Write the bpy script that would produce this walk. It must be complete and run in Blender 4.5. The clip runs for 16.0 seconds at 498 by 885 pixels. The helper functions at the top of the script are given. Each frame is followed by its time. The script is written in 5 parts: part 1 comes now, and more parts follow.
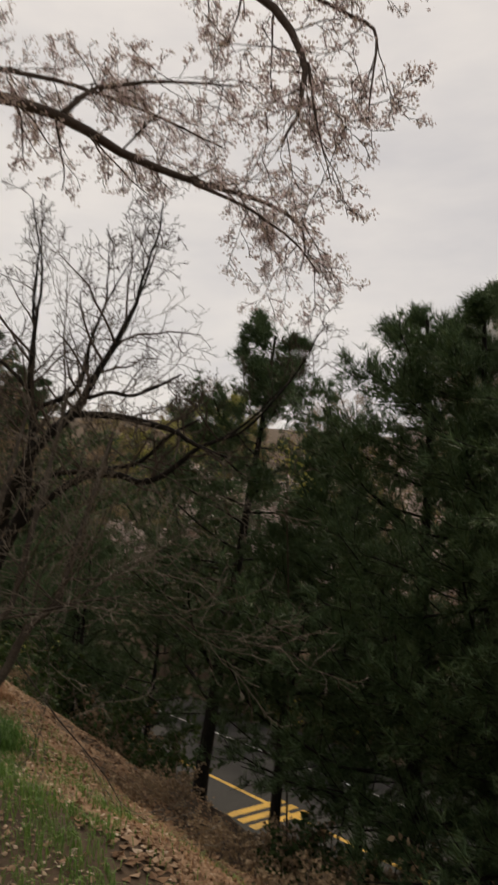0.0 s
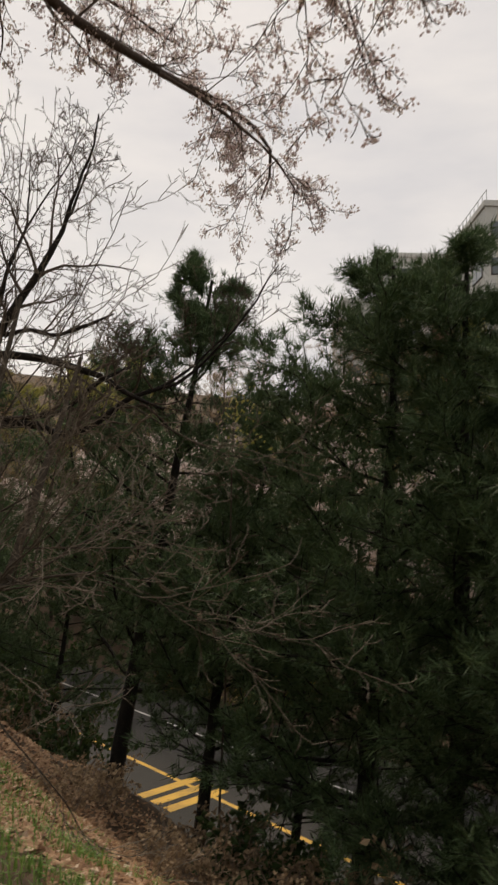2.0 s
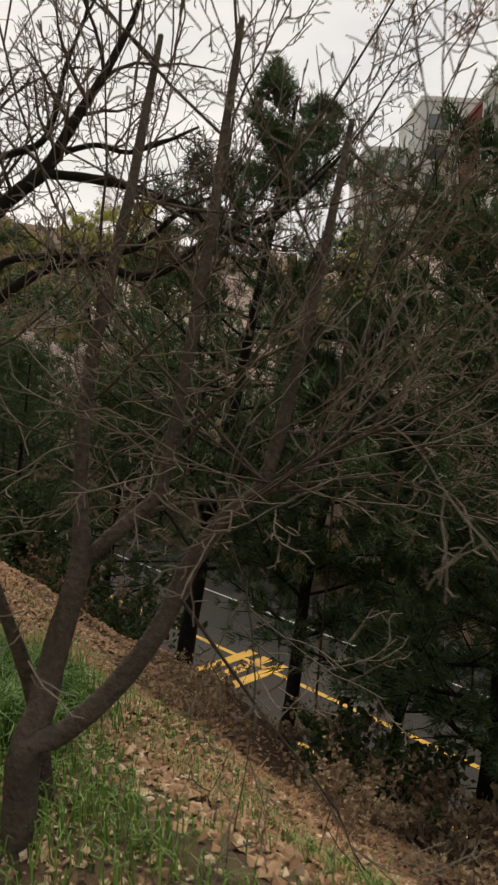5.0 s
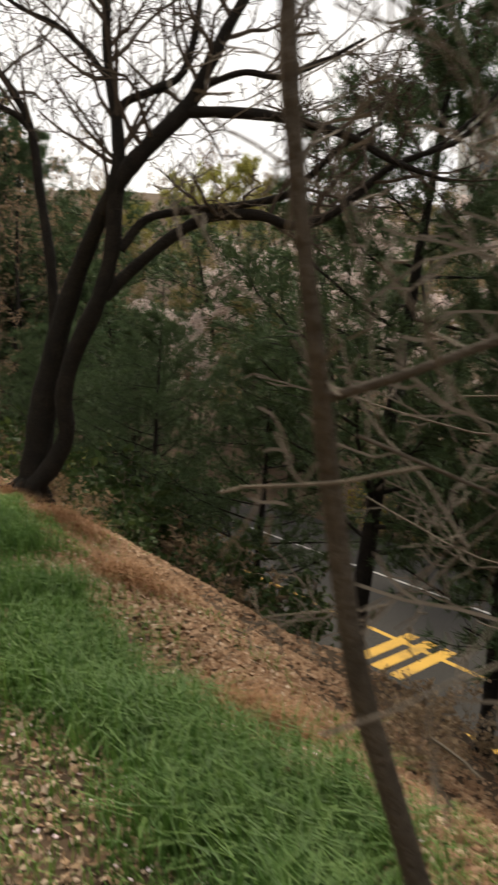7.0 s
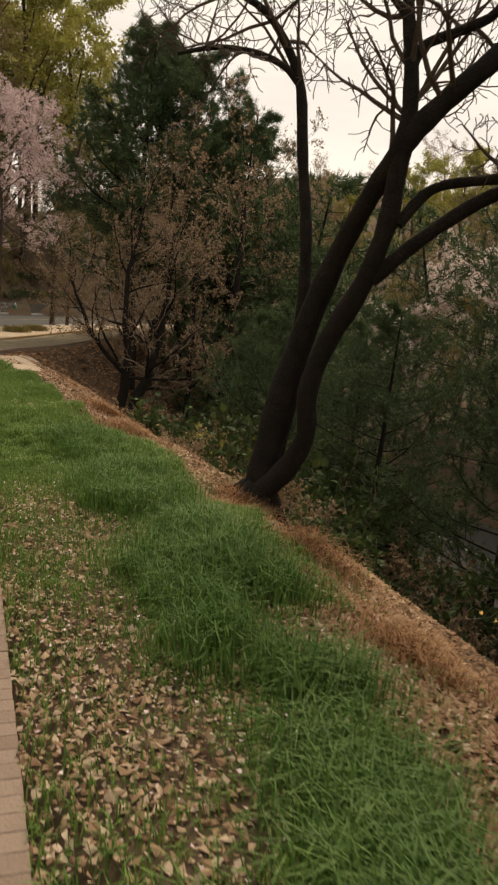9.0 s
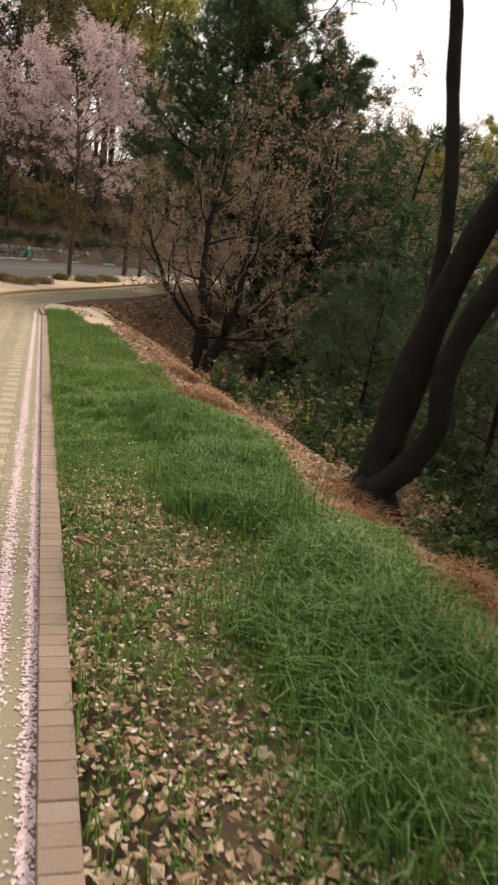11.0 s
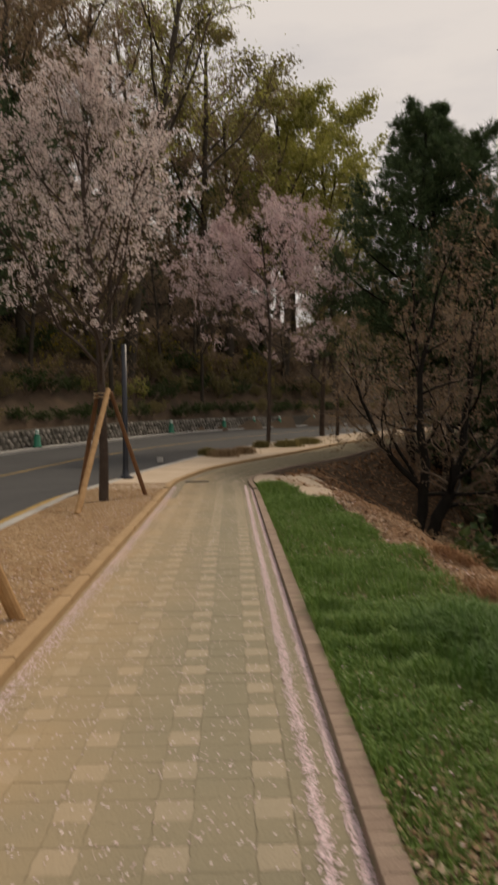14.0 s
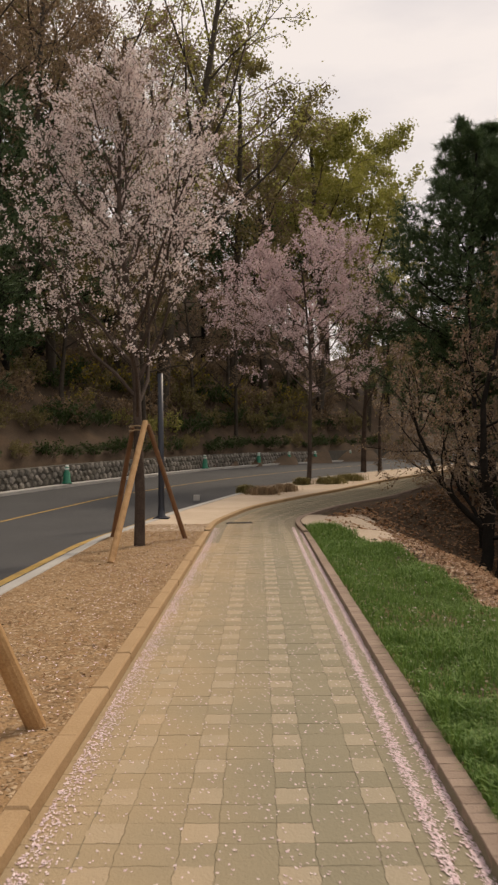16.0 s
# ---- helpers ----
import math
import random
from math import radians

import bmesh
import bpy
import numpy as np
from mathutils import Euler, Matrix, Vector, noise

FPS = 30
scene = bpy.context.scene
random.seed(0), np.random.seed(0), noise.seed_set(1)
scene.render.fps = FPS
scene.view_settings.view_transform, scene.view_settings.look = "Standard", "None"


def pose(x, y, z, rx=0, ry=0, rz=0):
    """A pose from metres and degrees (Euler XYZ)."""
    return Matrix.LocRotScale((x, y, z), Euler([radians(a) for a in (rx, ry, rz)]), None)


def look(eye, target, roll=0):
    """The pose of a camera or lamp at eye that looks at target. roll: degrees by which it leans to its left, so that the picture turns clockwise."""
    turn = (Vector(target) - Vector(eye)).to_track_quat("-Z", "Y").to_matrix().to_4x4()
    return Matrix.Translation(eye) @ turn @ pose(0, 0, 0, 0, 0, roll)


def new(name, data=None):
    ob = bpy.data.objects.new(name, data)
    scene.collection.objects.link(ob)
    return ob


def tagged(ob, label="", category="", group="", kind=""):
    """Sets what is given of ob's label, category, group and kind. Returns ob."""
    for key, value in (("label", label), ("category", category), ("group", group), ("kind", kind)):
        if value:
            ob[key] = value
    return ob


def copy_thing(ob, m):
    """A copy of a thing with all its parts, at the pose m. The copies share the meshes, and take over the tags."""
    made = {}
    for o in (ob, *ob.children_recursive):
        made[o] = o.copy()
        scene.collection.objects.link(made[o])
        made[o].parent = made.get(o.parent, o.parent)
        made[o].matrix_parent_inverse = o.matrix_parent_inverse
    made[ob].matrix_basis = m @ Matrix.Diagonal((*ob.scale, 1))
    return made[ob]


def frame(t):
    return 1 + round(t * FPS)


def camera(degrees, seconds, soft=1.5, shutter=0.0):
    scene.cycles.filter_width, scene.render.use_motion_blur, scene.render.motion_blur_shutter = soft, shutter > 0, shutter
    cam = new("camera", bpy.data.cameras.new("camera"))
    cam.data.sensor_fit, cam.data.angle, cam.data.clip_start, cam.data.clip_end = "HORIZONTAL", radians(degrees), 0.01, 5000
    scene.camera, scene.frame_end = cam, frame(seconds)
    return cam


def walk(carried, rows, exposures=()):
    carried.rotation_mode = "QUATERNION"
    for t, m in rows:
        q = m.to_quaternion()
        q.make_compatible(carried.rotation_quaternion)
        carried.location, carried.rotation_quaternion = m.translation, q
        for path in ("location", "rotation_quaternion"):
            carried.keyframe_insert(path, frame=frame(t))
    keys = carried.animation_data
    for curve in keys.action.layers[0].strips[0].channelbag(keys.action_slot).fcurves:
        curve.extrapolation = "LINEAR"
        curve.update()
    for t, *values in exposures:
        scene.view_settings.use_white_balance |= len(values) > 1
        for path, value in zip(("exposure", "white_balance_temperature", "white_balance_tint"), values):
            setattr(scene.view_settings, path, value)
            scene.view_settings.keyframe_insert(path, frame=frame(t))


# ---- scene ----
# ---------------------------------------------------------------- camera
PATH = [
    (0, -0.622, -4.753, 1.614, 97.635, -0.216, -31.297),
    (0.5, -0.526, -4.323, 1.597, 95.525, -1.041, -34.472),
    (1, -0.491, -3.907, 1.593, 95.858, -2.265, -36.874),
    (1.5, -0.473, -3.493, 1.602, 96.210, -2.227, -38.933),
    (2, -0.493, -3.083, 1.604, 95.279, -1.417, -39.133),
    (2.5, -0.490, -2.686, 1.598, 93.074, -0.610, -38.440),
    (3, -0.555, -2.283, 1.582, 92.198, -0.962, -38.013),
    (3.5, -0.604, -1.878, 1.609, 90.200, -2.665, -37.048),
    (3.7, -0.657, -1.710, 1.609, 89.374, -3.477, -37.127),
    (6, -0.276, 0.216, 1.565, 83.495, -1.745, -40.453),
    (6.5, -0.272, 0.687, 1.620, 82.276, -1.742, -37.550),
    (7, -0.229, 1.026, 1.627, 82.503, 0.483, -32.308),
    (7.5, -0.208, 1.450, 1.608, 82.870, -2.030, -27.097),
    (8, -0.174, 1.886, 1.601, 82.281, -2.661, -21.709),
    (8.5, -0.120, 2.295, 1.611, 82.015, -2.543, -16.918),
    (9, -0.190, 2.750, 1.601, 81.603, -3.677, -18.607),
    (9.5, -0.138, 3.191, 1.601, 81.087, -2.451, -17.667),
    (9.7, -0.171, 3.337, 1.601, 80.881, -2.698, -17.489),
    (11.8, -0.204, 5.099, 1.546, 77.446, -7.569, -12.045),
    (12, -0.219, 5.285, 1.554, 77.711, -7.247, -11.485),
    (12.5, -0.303, 5.738, 1.549, 78.441, -5.909, -9.636),
    (13, -0.363, 6.117, 1.548, 78.849, -4.667, -8.494),
    (13.5, -0.432, 6.475, 1.592, 82.864, -0.863, -4.142),
    (14, -0.641, 6.875, 1.631, 88.404, 0.661, -1.291),
    (14.5, -0.747, 7.306, 1.655, 91.224, 2.209, 0.587),
    (15, -0.849, 7.751, 1.648, 92.654, 1.800, 2.208),
    (15.5, -0.942, 8.221, 1.649, 91.525, 1.492, 0.632),
    (16, -1.055, 8.673, 1.649, 90.873, 0.636, 0.694),
]
cam = camera(33.87, 16.0, 2.4, 0.5)
EXPO = [(0.0, -0.36, 7000, 11), (1.5, -0.2, 7000, 11), (3.7, -0.17, 7000, 11), (6.0, 0.2, 7000, 8), (7.0, 0.38, 6950, 9), (8.5, 0.1, 7900, 11), (9.5, 0.1, 7900, 11), (12.0, 0.72, 6500, 14), (13.0, 0.55, 6600, 12), (13.5, 0.16, 6900, 13), (14.0, -0.45, 7250, 13), (14.6, -0.42, 7200, 14), (15.2, -0.16, 7150, 15), (16.0, -0.14, 7150, 15)]
walk(cam, [(r[0], pose(*r[1:])) for r in PATH], EXPO)

# ---------------------------------------------------------------- sky and sun
world = bpy.data.worlds.new("sky")
scene.world = world
world.use_nodes = True
wn, wl = world.node_tree.nodes, world.node_tree.links
wn.clear()
w_out = wn.new("ShaderNodeOutputWorld")
w_bg = wn.new("ShaderNodeBackground")
w_sky = wn.new("ShaderNodeTexSky")
w_sky.sky_type = "NISHITA"
w_sky.sun_disc = False
SUN_EL, SUN_AZ = radians(48), radians(35)
w_sky.sun_elevation, w_sky.sun_rotation = SUN_EL, SUN_AZ
w_sky.air_density, w_sky.dust_density = 1.0, 2.0
w_co = wn.new("ShaderNodeTexCoord")
w_map = wn.new("ShaderNodeMapping")
w_map.inputs["Scale"].default_value = (1.6, 1.6, 5.0)
w_noise = wn.new("ShaderNodeTexNoise")
w_noise.inputs["Scale"].default_value = 1.2
w_noise.inputs["Detail"].default_value = 6
w_noise.inputs["Roughness"].default_value = 0.55
w_ramp = wn.new("ShaderNodeValToRGB")
w_ramp.color_ramp.elements[0].position, w_ramp.color_ramp.elements[1].position = 0.3, 0.56
w_ramp.color_ramp.elements[0].color = (0.74, 0.745, 0.79, 1)
w_ramp.color_ramp.elements[1].color = (0.98, 0.955, 0.945, 1)
w_mul = wn.new("ShaderNodeMixRGB")
w_mul.blend_type = "MULTIPLY"
w_mul.inputs[0].default_value = 1.0
w_mul.inputs[2].default_value = (0.10, 0.10, 0.10, 1)
w_mix = wn.new("ShaderNodeMixRGB")
w_mix.inputs[0].default_value = 0.93
wl.new(w_co.outputs["Generated"], w_map.inputs["Vector"])
wl.new(w_map.outputs["Vector"], w_noise.inputs["Vector"])
wl.new(w_noise.outputs["Fac"], w_ramp.inputs["Fac"])
wl.new(w_sky.outputs["Color"], w_mul.inputs[1])
wl.new(w_mul.outputs[0], w_mix.inputs[1])
wl.new(w_ramp.outputs["Color"], w_mix.inputs[2])
wl.new(w_mix.outputs[0], w_bg.inputs["Color"])
w_bg.inputs["Strength"].default_value = 1.0
wl.new(w_bg.outputs[0], w_out.inputs["Surface"])

sun_data = bpy.data.lights.new("sun", "SUN")
sun_data.energy, sun_data.angle, sun_data.color = 2.6, radians(9), (1.0, 0.88, 0.72)
sun = new("sun", sun_data)
sd = Vector((math.sin(SUN_AZ) * math.cos(SUN_EL), math.cos(SUN_AZ) * math.cos(SUN_EL), math.sin(SUN_EL)))
sun.matrix_world = look(sd * 60, (0, 0, 0))


# ---------------------------------------------------------------- materials
def mat(name, cols, rough=0.85, scale=6.0, fine=60.0, bump=0.3, source="object", metal=0.0, spec=0.3, trans=0.0, dust=None):
    """A surface of two or three colours mixed by noise at two scales, or by piece ("island", "object_random")."""
    m = bpy.data.materials.new(name)
    m.use_nodes = True
    nt = m.node_tree
    b = nt.nodes["Principled BSDF"]
    b.inputs["Roughness"].default_value = rough
    b.inputs["Metallic"].default_value = metal
    b.inputs["Specular IOR Level"].default_value = spec
    ramp = nt.nodes.new("ShaderNodeValToRGB")
    els = ramp.color_ramp.elements
    while len(els) < len(cols):
        els.new(0.5)
    for i, c in enumerate(cols):
        els[i].position = 0.28 + 0.44 * i / max(1, len(cols) - 1)
        els[i].color = (*c, 1)
    co = nt.nodes.new("ShaderNodeNewGeometry")
    n1 = nt.nodes.new("ShaderNodeTexNoise")
    n1.inputs["Scale"].default_value, n1.inputs["Detail"].default_value = scale, 5
    n2 = nt.nodes.new("ShaderNodeTexNoise")
    n2.inputs["Scale"].default_value, n2.inputs["Detail"].default_value = fine, 3
    for n in (n1, n2):
        nt.links.new(co.outputs["Position"], n.inputs["Vector"])
    mixf = nt.nodes.new("ShaderNodeMath")
    mixf.operation = "MULTIPLY_ADD"
    mixf.inputs[1].default_value = 0.45
    add = nt.nodes.new("ShaderNodeMath")
    add.operation = "MULTIPLY"
    add.inputs[1].default_value = 0.55
    if source == "island":
        g = nt.nodes.new("ShaderNodeNewGeometry")
        for i in range(len(cols)):
            els[i].position = i / max(1, len(cols) - 1)
        mixf.inputs[1].default_value = 0.25
        add.inputs[1].default_value = 0.8
        nt.links.new(g.outputs["Random Per Island"], add.inputs[0])
    elif source == "object_random":
        g = nt.nodes.new("ShaderNodeObjectInfo")
        nt.links.new(g.outputs["Random"], add.inputs[0])
    else:
        nt.links.new(n1.outputs["Fac"], add.inputs[0])
    nt.links.new(n2.outputs["Fac"], mixf.inputs[0])
    nt.links.new(add.outputs[0], mixf.inputs[2])
    nt.links.new(mixf.outputs[0], ramp.inputs["Fac"])
    nt.links.new(ramp.outputs["Color"], b.inputs["Base Color"])
    if dust:
        # sand trodden over the surface in drifts, thickest beside the planting bed
        sx = nt.nodes.new("ShaderNodeSeparateXYZ")
        nt.links.new(co.outputs["Position"], sx.inputs[0])
        mr = nt.nodes.new("ShaderNodeMapRange")
        mr.inputs["From Min"].default_value, mr.inputs["From Max"].default_value = -0.8, -2.1
        mr.inputs["To Min"].default_value, mr.inputs["To Max"].default_value = 0.1, 1.1
        nt.links.new(sx.outputs["X"], mr.inputs["Value"])
        ml = nt.nodes.new("ShaderNodeMath")
        ml.operation = "MULTIPLY"
        ml.use_clamp = True
        nt.links.new(mr.outputs[0], ml.inputs[0])
        nt.links.new(n1.outputs["Fac"], ml.inputs[1])
        dm = nt.nodes.new("ShaderNodeMixRGB")
        dm.inputs[2].default_value = (*dust, 1)
        nt.links.new(ml.outputs[0], dm.inputs[0])
        nt.links.new(ramp.outputs["Color"], dm.inputs[1])
        nt.links.new(dm.outputs[0], b.inputs["Base Color"])
    if bump:
        bp = nt.nodes.new("ShaderNodeBump")
        bp.inputs["Strength"].default_value, bp.inputs["Distance"].default_value = bump, 0.02
        nt.links.new(n2.outputs["Fac"], bp.inputs["Height"])
        nt.links.new(bp.outputs["Normal"], b.inputs["Normal"])
    if trans:
        t = nt.nodes.new("ShaderNodeBsdfTranslucent")
        mx = nt.nodes.new("ShaderNodeMixShader")
        mx.inputs[0].default_value = trans
        nt.links.new(ramp.outputs["Color"], t.inputs["Color"])
        nt.links.new(b.outputs[0], mx.inputs[1])
        nt.links.new(t.outputs[0], mx.inputs[2])
        nt.links.new(mx.outputs[0], nt.nodes["Material Output"].inputs["Surface"])
    return m


M = dict(
    soil=mat("soil", [(0.035, 0.025, 0.015), (0.078, 0.052, 0.032), (0.13, 0.086, 0.052)], 0.95, 0.8, 14, 0.6),
    asphalt=mat("asphalt", [(0.05, 0.052, 0.055), (0.075, 0.076, 0.078)], 0.85, 0.5, 90, 0.35),
    # lower road, set darker than the upper road's asphalt
    asphalt_low=mat("asphalt_darker", [(0.022, 0.0215, 0.021), (0.042, 0.041, 0.04)], 0.85, 0.5, 90, 0.35),
    sand=mat("sand", [(0.42, 0.33, 0.24), (0.58, 0.48, 0.37)], 0.95, 1.2, 40, 0.5),
    mulch=mat("mulch", [(0.16, 0.09, 0.042), (0.3, 0.19, 0.095), (0.42, 0.28, 0.15)], 0.95, 3, 45, 0.8),
    concrete=mat("concrete", [(0.33, 0.32, 0.3), (0.46, 0.45, 0.42)], 0.9, 2, 60, 0.3),
    kerb_l=mat("kerb_concrete_dusty", [(0.32, 0.21, 0.11), (0.43, 0.30, 0.17)], 0.9, 2, 60, 0.3),
    kerb_r=mat("kerb_brick", [(0.25, 0.185, 0.145), (0.31, 0.235, 0.185)], 0.9, 3, 70, 0.4, "object_random"),
    joint=mat("joint_sand", [(0.2, 0.175, 0.12), (0.25, 0.215, 0.15)], 0.95, 3, 60, 0.4),
    paver=mat("paver_grey", [(0.215, 0.2, 0.14), (0.245, 0.222, 0.155), (0.275, 0.245, 0.17)], 0.9, 0.9, 80, 0.35, dust=(0.46, 0.32, 0.18)),
    paver_light=mat("paver_light", [(0.315, 0.275, 0.2), (0.375, 0.32, 0.235)], 0.9, 1.1, 80, 0.35, dust=(0.46, 0.32, 0.18)),
    paint_y=mat("yellow_paint", [(0.3, 0.19, 0.045), (0.62, 0.37, 0.05), (0.7, 0.43, 0.06)], 0.7, 2, 50, 0.1),
    paint_worn=mat("worn_yellow_paint", [(0.16, 0.12, 0.055), (0.38, 0.25, 0.075), (0.5, 0.33, 0.09)], 0.75, 3, 50, 0.1),
    paint_w=mat("white_paint", [(0.5, 0.5, 0.48), (0.7, 0.7, 0.68)], 0.7, 2, 50, 0.1),
    # dark bark, deepened further: the shaded near side is put into the colour
    bark_dark_shaded=mat("bark_dark_shaded", [(0.004, 0.0035, 0.003), (0.012, 0.0095, 0.007), (0.026, 0.021, 0.015)], 0.95, 5, 40, 0.9),
    bark_grey=mat("bark_grey_brown", [(0.035, 0.028, 0.02), (0.065, 0.053, 0.04), (0.105, 0.086, 0.066)], 0.95, 6, 45, 0.8),
    bark_cherry=mat("bark_cherry", [(0.035, 0.025, 0.02), (0.075, 0.055, 0.043), (0.11, 0.085, 0.07)], 0.9, 5, 40, 0.7),
    twig=mat("twig", [(0.05, 0.04, 0.03), (0.10, 0.075, 0.055)], 0.95, 6, 40, 0.3),
    twig_brown=mat("twig_brown", [(0.15, 0.11, 0.08), (0.28, 0.215, 0.16)], 0.95, 6, 40, 0.3),
    twig_grey=mat("twig_grey", [(0.09, 0.075, 0.058), (0.19, 0.16, 0.125)], 0.95, 6, 40, 0.3),
    needle=mat("pine_needles", [(0.028, 0.056, 0.022), (0.056, 0.098, 0.037), (0.105, 0.15, 0.062)], 0.65, 1, 8, 0, "island", trans=0.15),
    leaf_new=mat("spring_leaves", [(0.22, 0.225, 0.05), (0.36, 0.355, 0.09), (0.45, 0.43, 0.15)], 0.7, 1, 8, 0, "island", trans=0.35),
    leaf_olive=mat("olive_leaves", [(0.13, 0.12, 0.04), (0.22, 0.19, 0.07), (0.29, 0.24, 0.11)], 0.7, 1, 8, 0, "island", trans=0.3),
    leaf_green=mat("green_shrub_leaves", [(0.025, 0.05, 0.015), (0.05, 0.085, 0.025), (0.08, 0.11, 0.03)], 0.7, 1, 8, 0, "island", trans=0.25),
    leaf_yellow=mat("yellow_flowers", [(0.4, 0.3, 0.03), (0.55, 0.42, 0.05)], 0.7, 1, 8, 0, "island", trans=0.3),
    leaf_rust=mat("dry_brown_leaves", [(0.17, 0.12, 0.072), (0.3, 0.21, 0.125), (0.4, 0.3, 0.19)], 0.85, 1, 8, 0, "island", trans=0.2),
    bud=mat("pinkish_buds", [(0.36, 0.26, 0.25), (0.62, 0.5, 0.49), (0.44, 0.38, 0.27)], 0.7, 1, 8, 0, "island", trans=0.35),
    petal=mat("cherry_blossom", [(0.58, 0.45, 0.43), (0.76, 0.66, 0.63), (0.84, 0.79, 0.76)], 0.7, 1, 8, 0, "island", trans=0.4),
    petal_pink=mat("pink_blossom", [(0.5, 0.36, 0.37), (0.66, 0.52, 0.53), (0.76, 0.66, 0.65)], 0.7, 1, 8, 0, "island", trans=0.4),
    fallen=mat("fallen_petals", [(0.62, 0.44, 0.47), (0.82, 0.7, 0.71)], 0.8, 1, 8, 0, "island"),
    litter=mat("leaf_litter", [(0.17, 0.09, 0.05), (0.38, 0.255, 0.155), (0.58, 0.47, 0.36)], 0.85, 1, 12, 0, "island"),
    litter_red=mat("russet_leaf_litter", [(0.11, 0.058, 0.032), (0.25, 0.145, 0.08), (0.4, 0.27, 0.17)], 0.85, 1, 12, 0, "island"),
    fern=mat("dry_fern", [(0.13, 0.058, 0.026), (0.28, 0.14, 0.062), (0.42, 0.25, 0.13)], 0.85, 1, 12, 0, "island"),
    grass=mat("grass", [(0.062, 0.13, 0.026), (0.115, 0.22, 0.042), (0.21, 0.31, 0.075)], 0.6, 1, 8, 0, "island", trans=0.3),
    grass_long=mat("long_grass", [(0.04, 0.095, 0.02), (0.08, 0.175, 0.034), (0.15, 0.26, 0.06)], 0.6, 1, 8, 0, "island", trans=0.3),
    timber=mat("peeled_timber", [(0.3, 0.17, 0.075), (0.43, 0.26, 0.12), (0.52, 0.34, 0.17)], 0.75, 8, 60, 0.3),
    timber_dark=mat("weathered_timber", [(0.16, 0.085, 0.045), (0.24, 0.13, 0.07)], 0.8, 8, 60, 0.3),
    rope=mat("rope", [(0.3, 0.22, 0.13), (0.42, 0.32, 0.2)], 0.9, 20, 120, 0.6),
    steel=mat("dark_painted_steel", [(0.012, 0.015, 0.024), (0.022, 0.027, 0.04)], 0.45, 4, 60, 0.05, spec=0.5),
    cast=mat("cast_iron", [(0.05, 0.045, 0.04), (0.09, 0.08, 0.07)], 0.7, 8, 60, 0.3, metal=0.5),
    stone=mat("rubble_stone", [(0.13, 0.12, 0.1), (0.2, 0.185, 0.16), (0.28, 0.255, 0.22)], 0.9, 3, 40, 0.5, "object_random"),
    mortar=mat("mortar", [(0.08, 0.072, 0.06), (0.13, 0.12, 0.10)], 0.95, 3, 40, 0.4),
    plastic_g=mat("green_plastic", [(0.01, 0.16, 0.09), (0.02, 0.22, 0.13)], 0.5, 4, 50, 0.05, spec=0.5),
    plastic_w=mat("white_plastic", [(0.62, 0.66, 0.62), (0.72, 0.75, 0.72)], 0.5, 4, 50, 0.05),
    render_w=mat("white_render", [(0.52, 0.53, 0.5), (0.62, 0.63, 0.6)], 0.9, 0.3, 5, 0.1),
    render_r=mat("red_brick_render", [(0.17, 0.06, 0.05), (0.24, 0.085, 0.07)], 0.9, 0.4, 8, 0.1),
    render_d=mat("dark_render", [(0.06, 0.055, 0.05), (0.09, 0.085, 0.08)], 0.9, 0.4, 8, 0.1),
    glass=mat("window_glass", [(0.05, 0.07, 0.075), (0.09, 0.12, 0.125)], 0.08, 0.3, 3, 0, spec=0.8),
    metal=mat("grey_metal", [(0.3, 0.3, 0.3), (0.4, 0.4, 0.4)], 0.4, 3, 30, 0.05, metal=0.8),
    car_white=mat("white_car_paint", [(0.6, 0.61, 0.62), (0.7, 0.7, 0.7)], 0.25, 2, 30, 0, spec=0.6),
    rubber=mat("tyre_rubber", [(0.015, 0.015, 0.015), (0.03, 0.03, 0.03)], 0.85, 8, 60, 0.2),
    amber=mat("amber_lens", [(0.7, 0.28, 0.02), (0.8, 0.35, 0.03)], 0.3, 4, 30, 0),
)


# ---------------------------------------------------------------- mesh helpers
def mesh(name, V, F, material, smooth=False):
    """A mesh from an N x 3 array and one or several M x k face arrays."""
    V = np.asarray(V, dtype=np.float32).reshape(-1, 3)
    Fs = F if isinstance(F, list) else [F]
    Fs = [np.asarray(f, dtype=np.int32) for f in Fs if len(f)]
    me = bpy.data.meshes.new(name)
    me.vertices.add(len(V))
    me.vertices.foreach_set("co", V.ravel())
    loops = np.concatenate([f.ravel() for f in Fs])
    sizes = np.concatenate([np.full(len(f), f.shape[1], dtype=np.int32) for f in Fs])
    me.loops.add(len(loops))
    me.loops.foreach_set("vertex_index", loops)
    me.polygons.add(len(sizes))
    me.polygons.foreach_set("loop_start", np.concatenate([[0], np.cumsum(sizes)[:-1]]).astype(np.int32))
    me.polygons.foreach_set("loop_total", sizes)
    me.polygons.foreach_set("use_smooth", np.full(len(sizes), bool(smooth)))
    me.update(calc_edges=True)
    me.validate()
    me.materials.append(material)
    return me


def part(name, V, F, material, parent=None, label="", smooth=False):
    ob = new(name, mesh(name, V, F, material, smooth))
    if parent is not None:
        ob.parent = parent
    if label:
        tagged(ob, label)
    return ob


def shape(name, bm, material, parent=None, label="", smooth=False):
    """Links a bmesh as one mesh object."""
    me = bpy.data.meshes.new(name)
    bm.to_mesh(me)
    bm.free()
    me.materials.append(material)
    if smooth:
        for p in me.polygons:
            p.use_smooth = True
    ob = new(name, me)
    if parent is not None:
        ob.parent = parent
    if label:
        tagged(ob, label)
    return ob


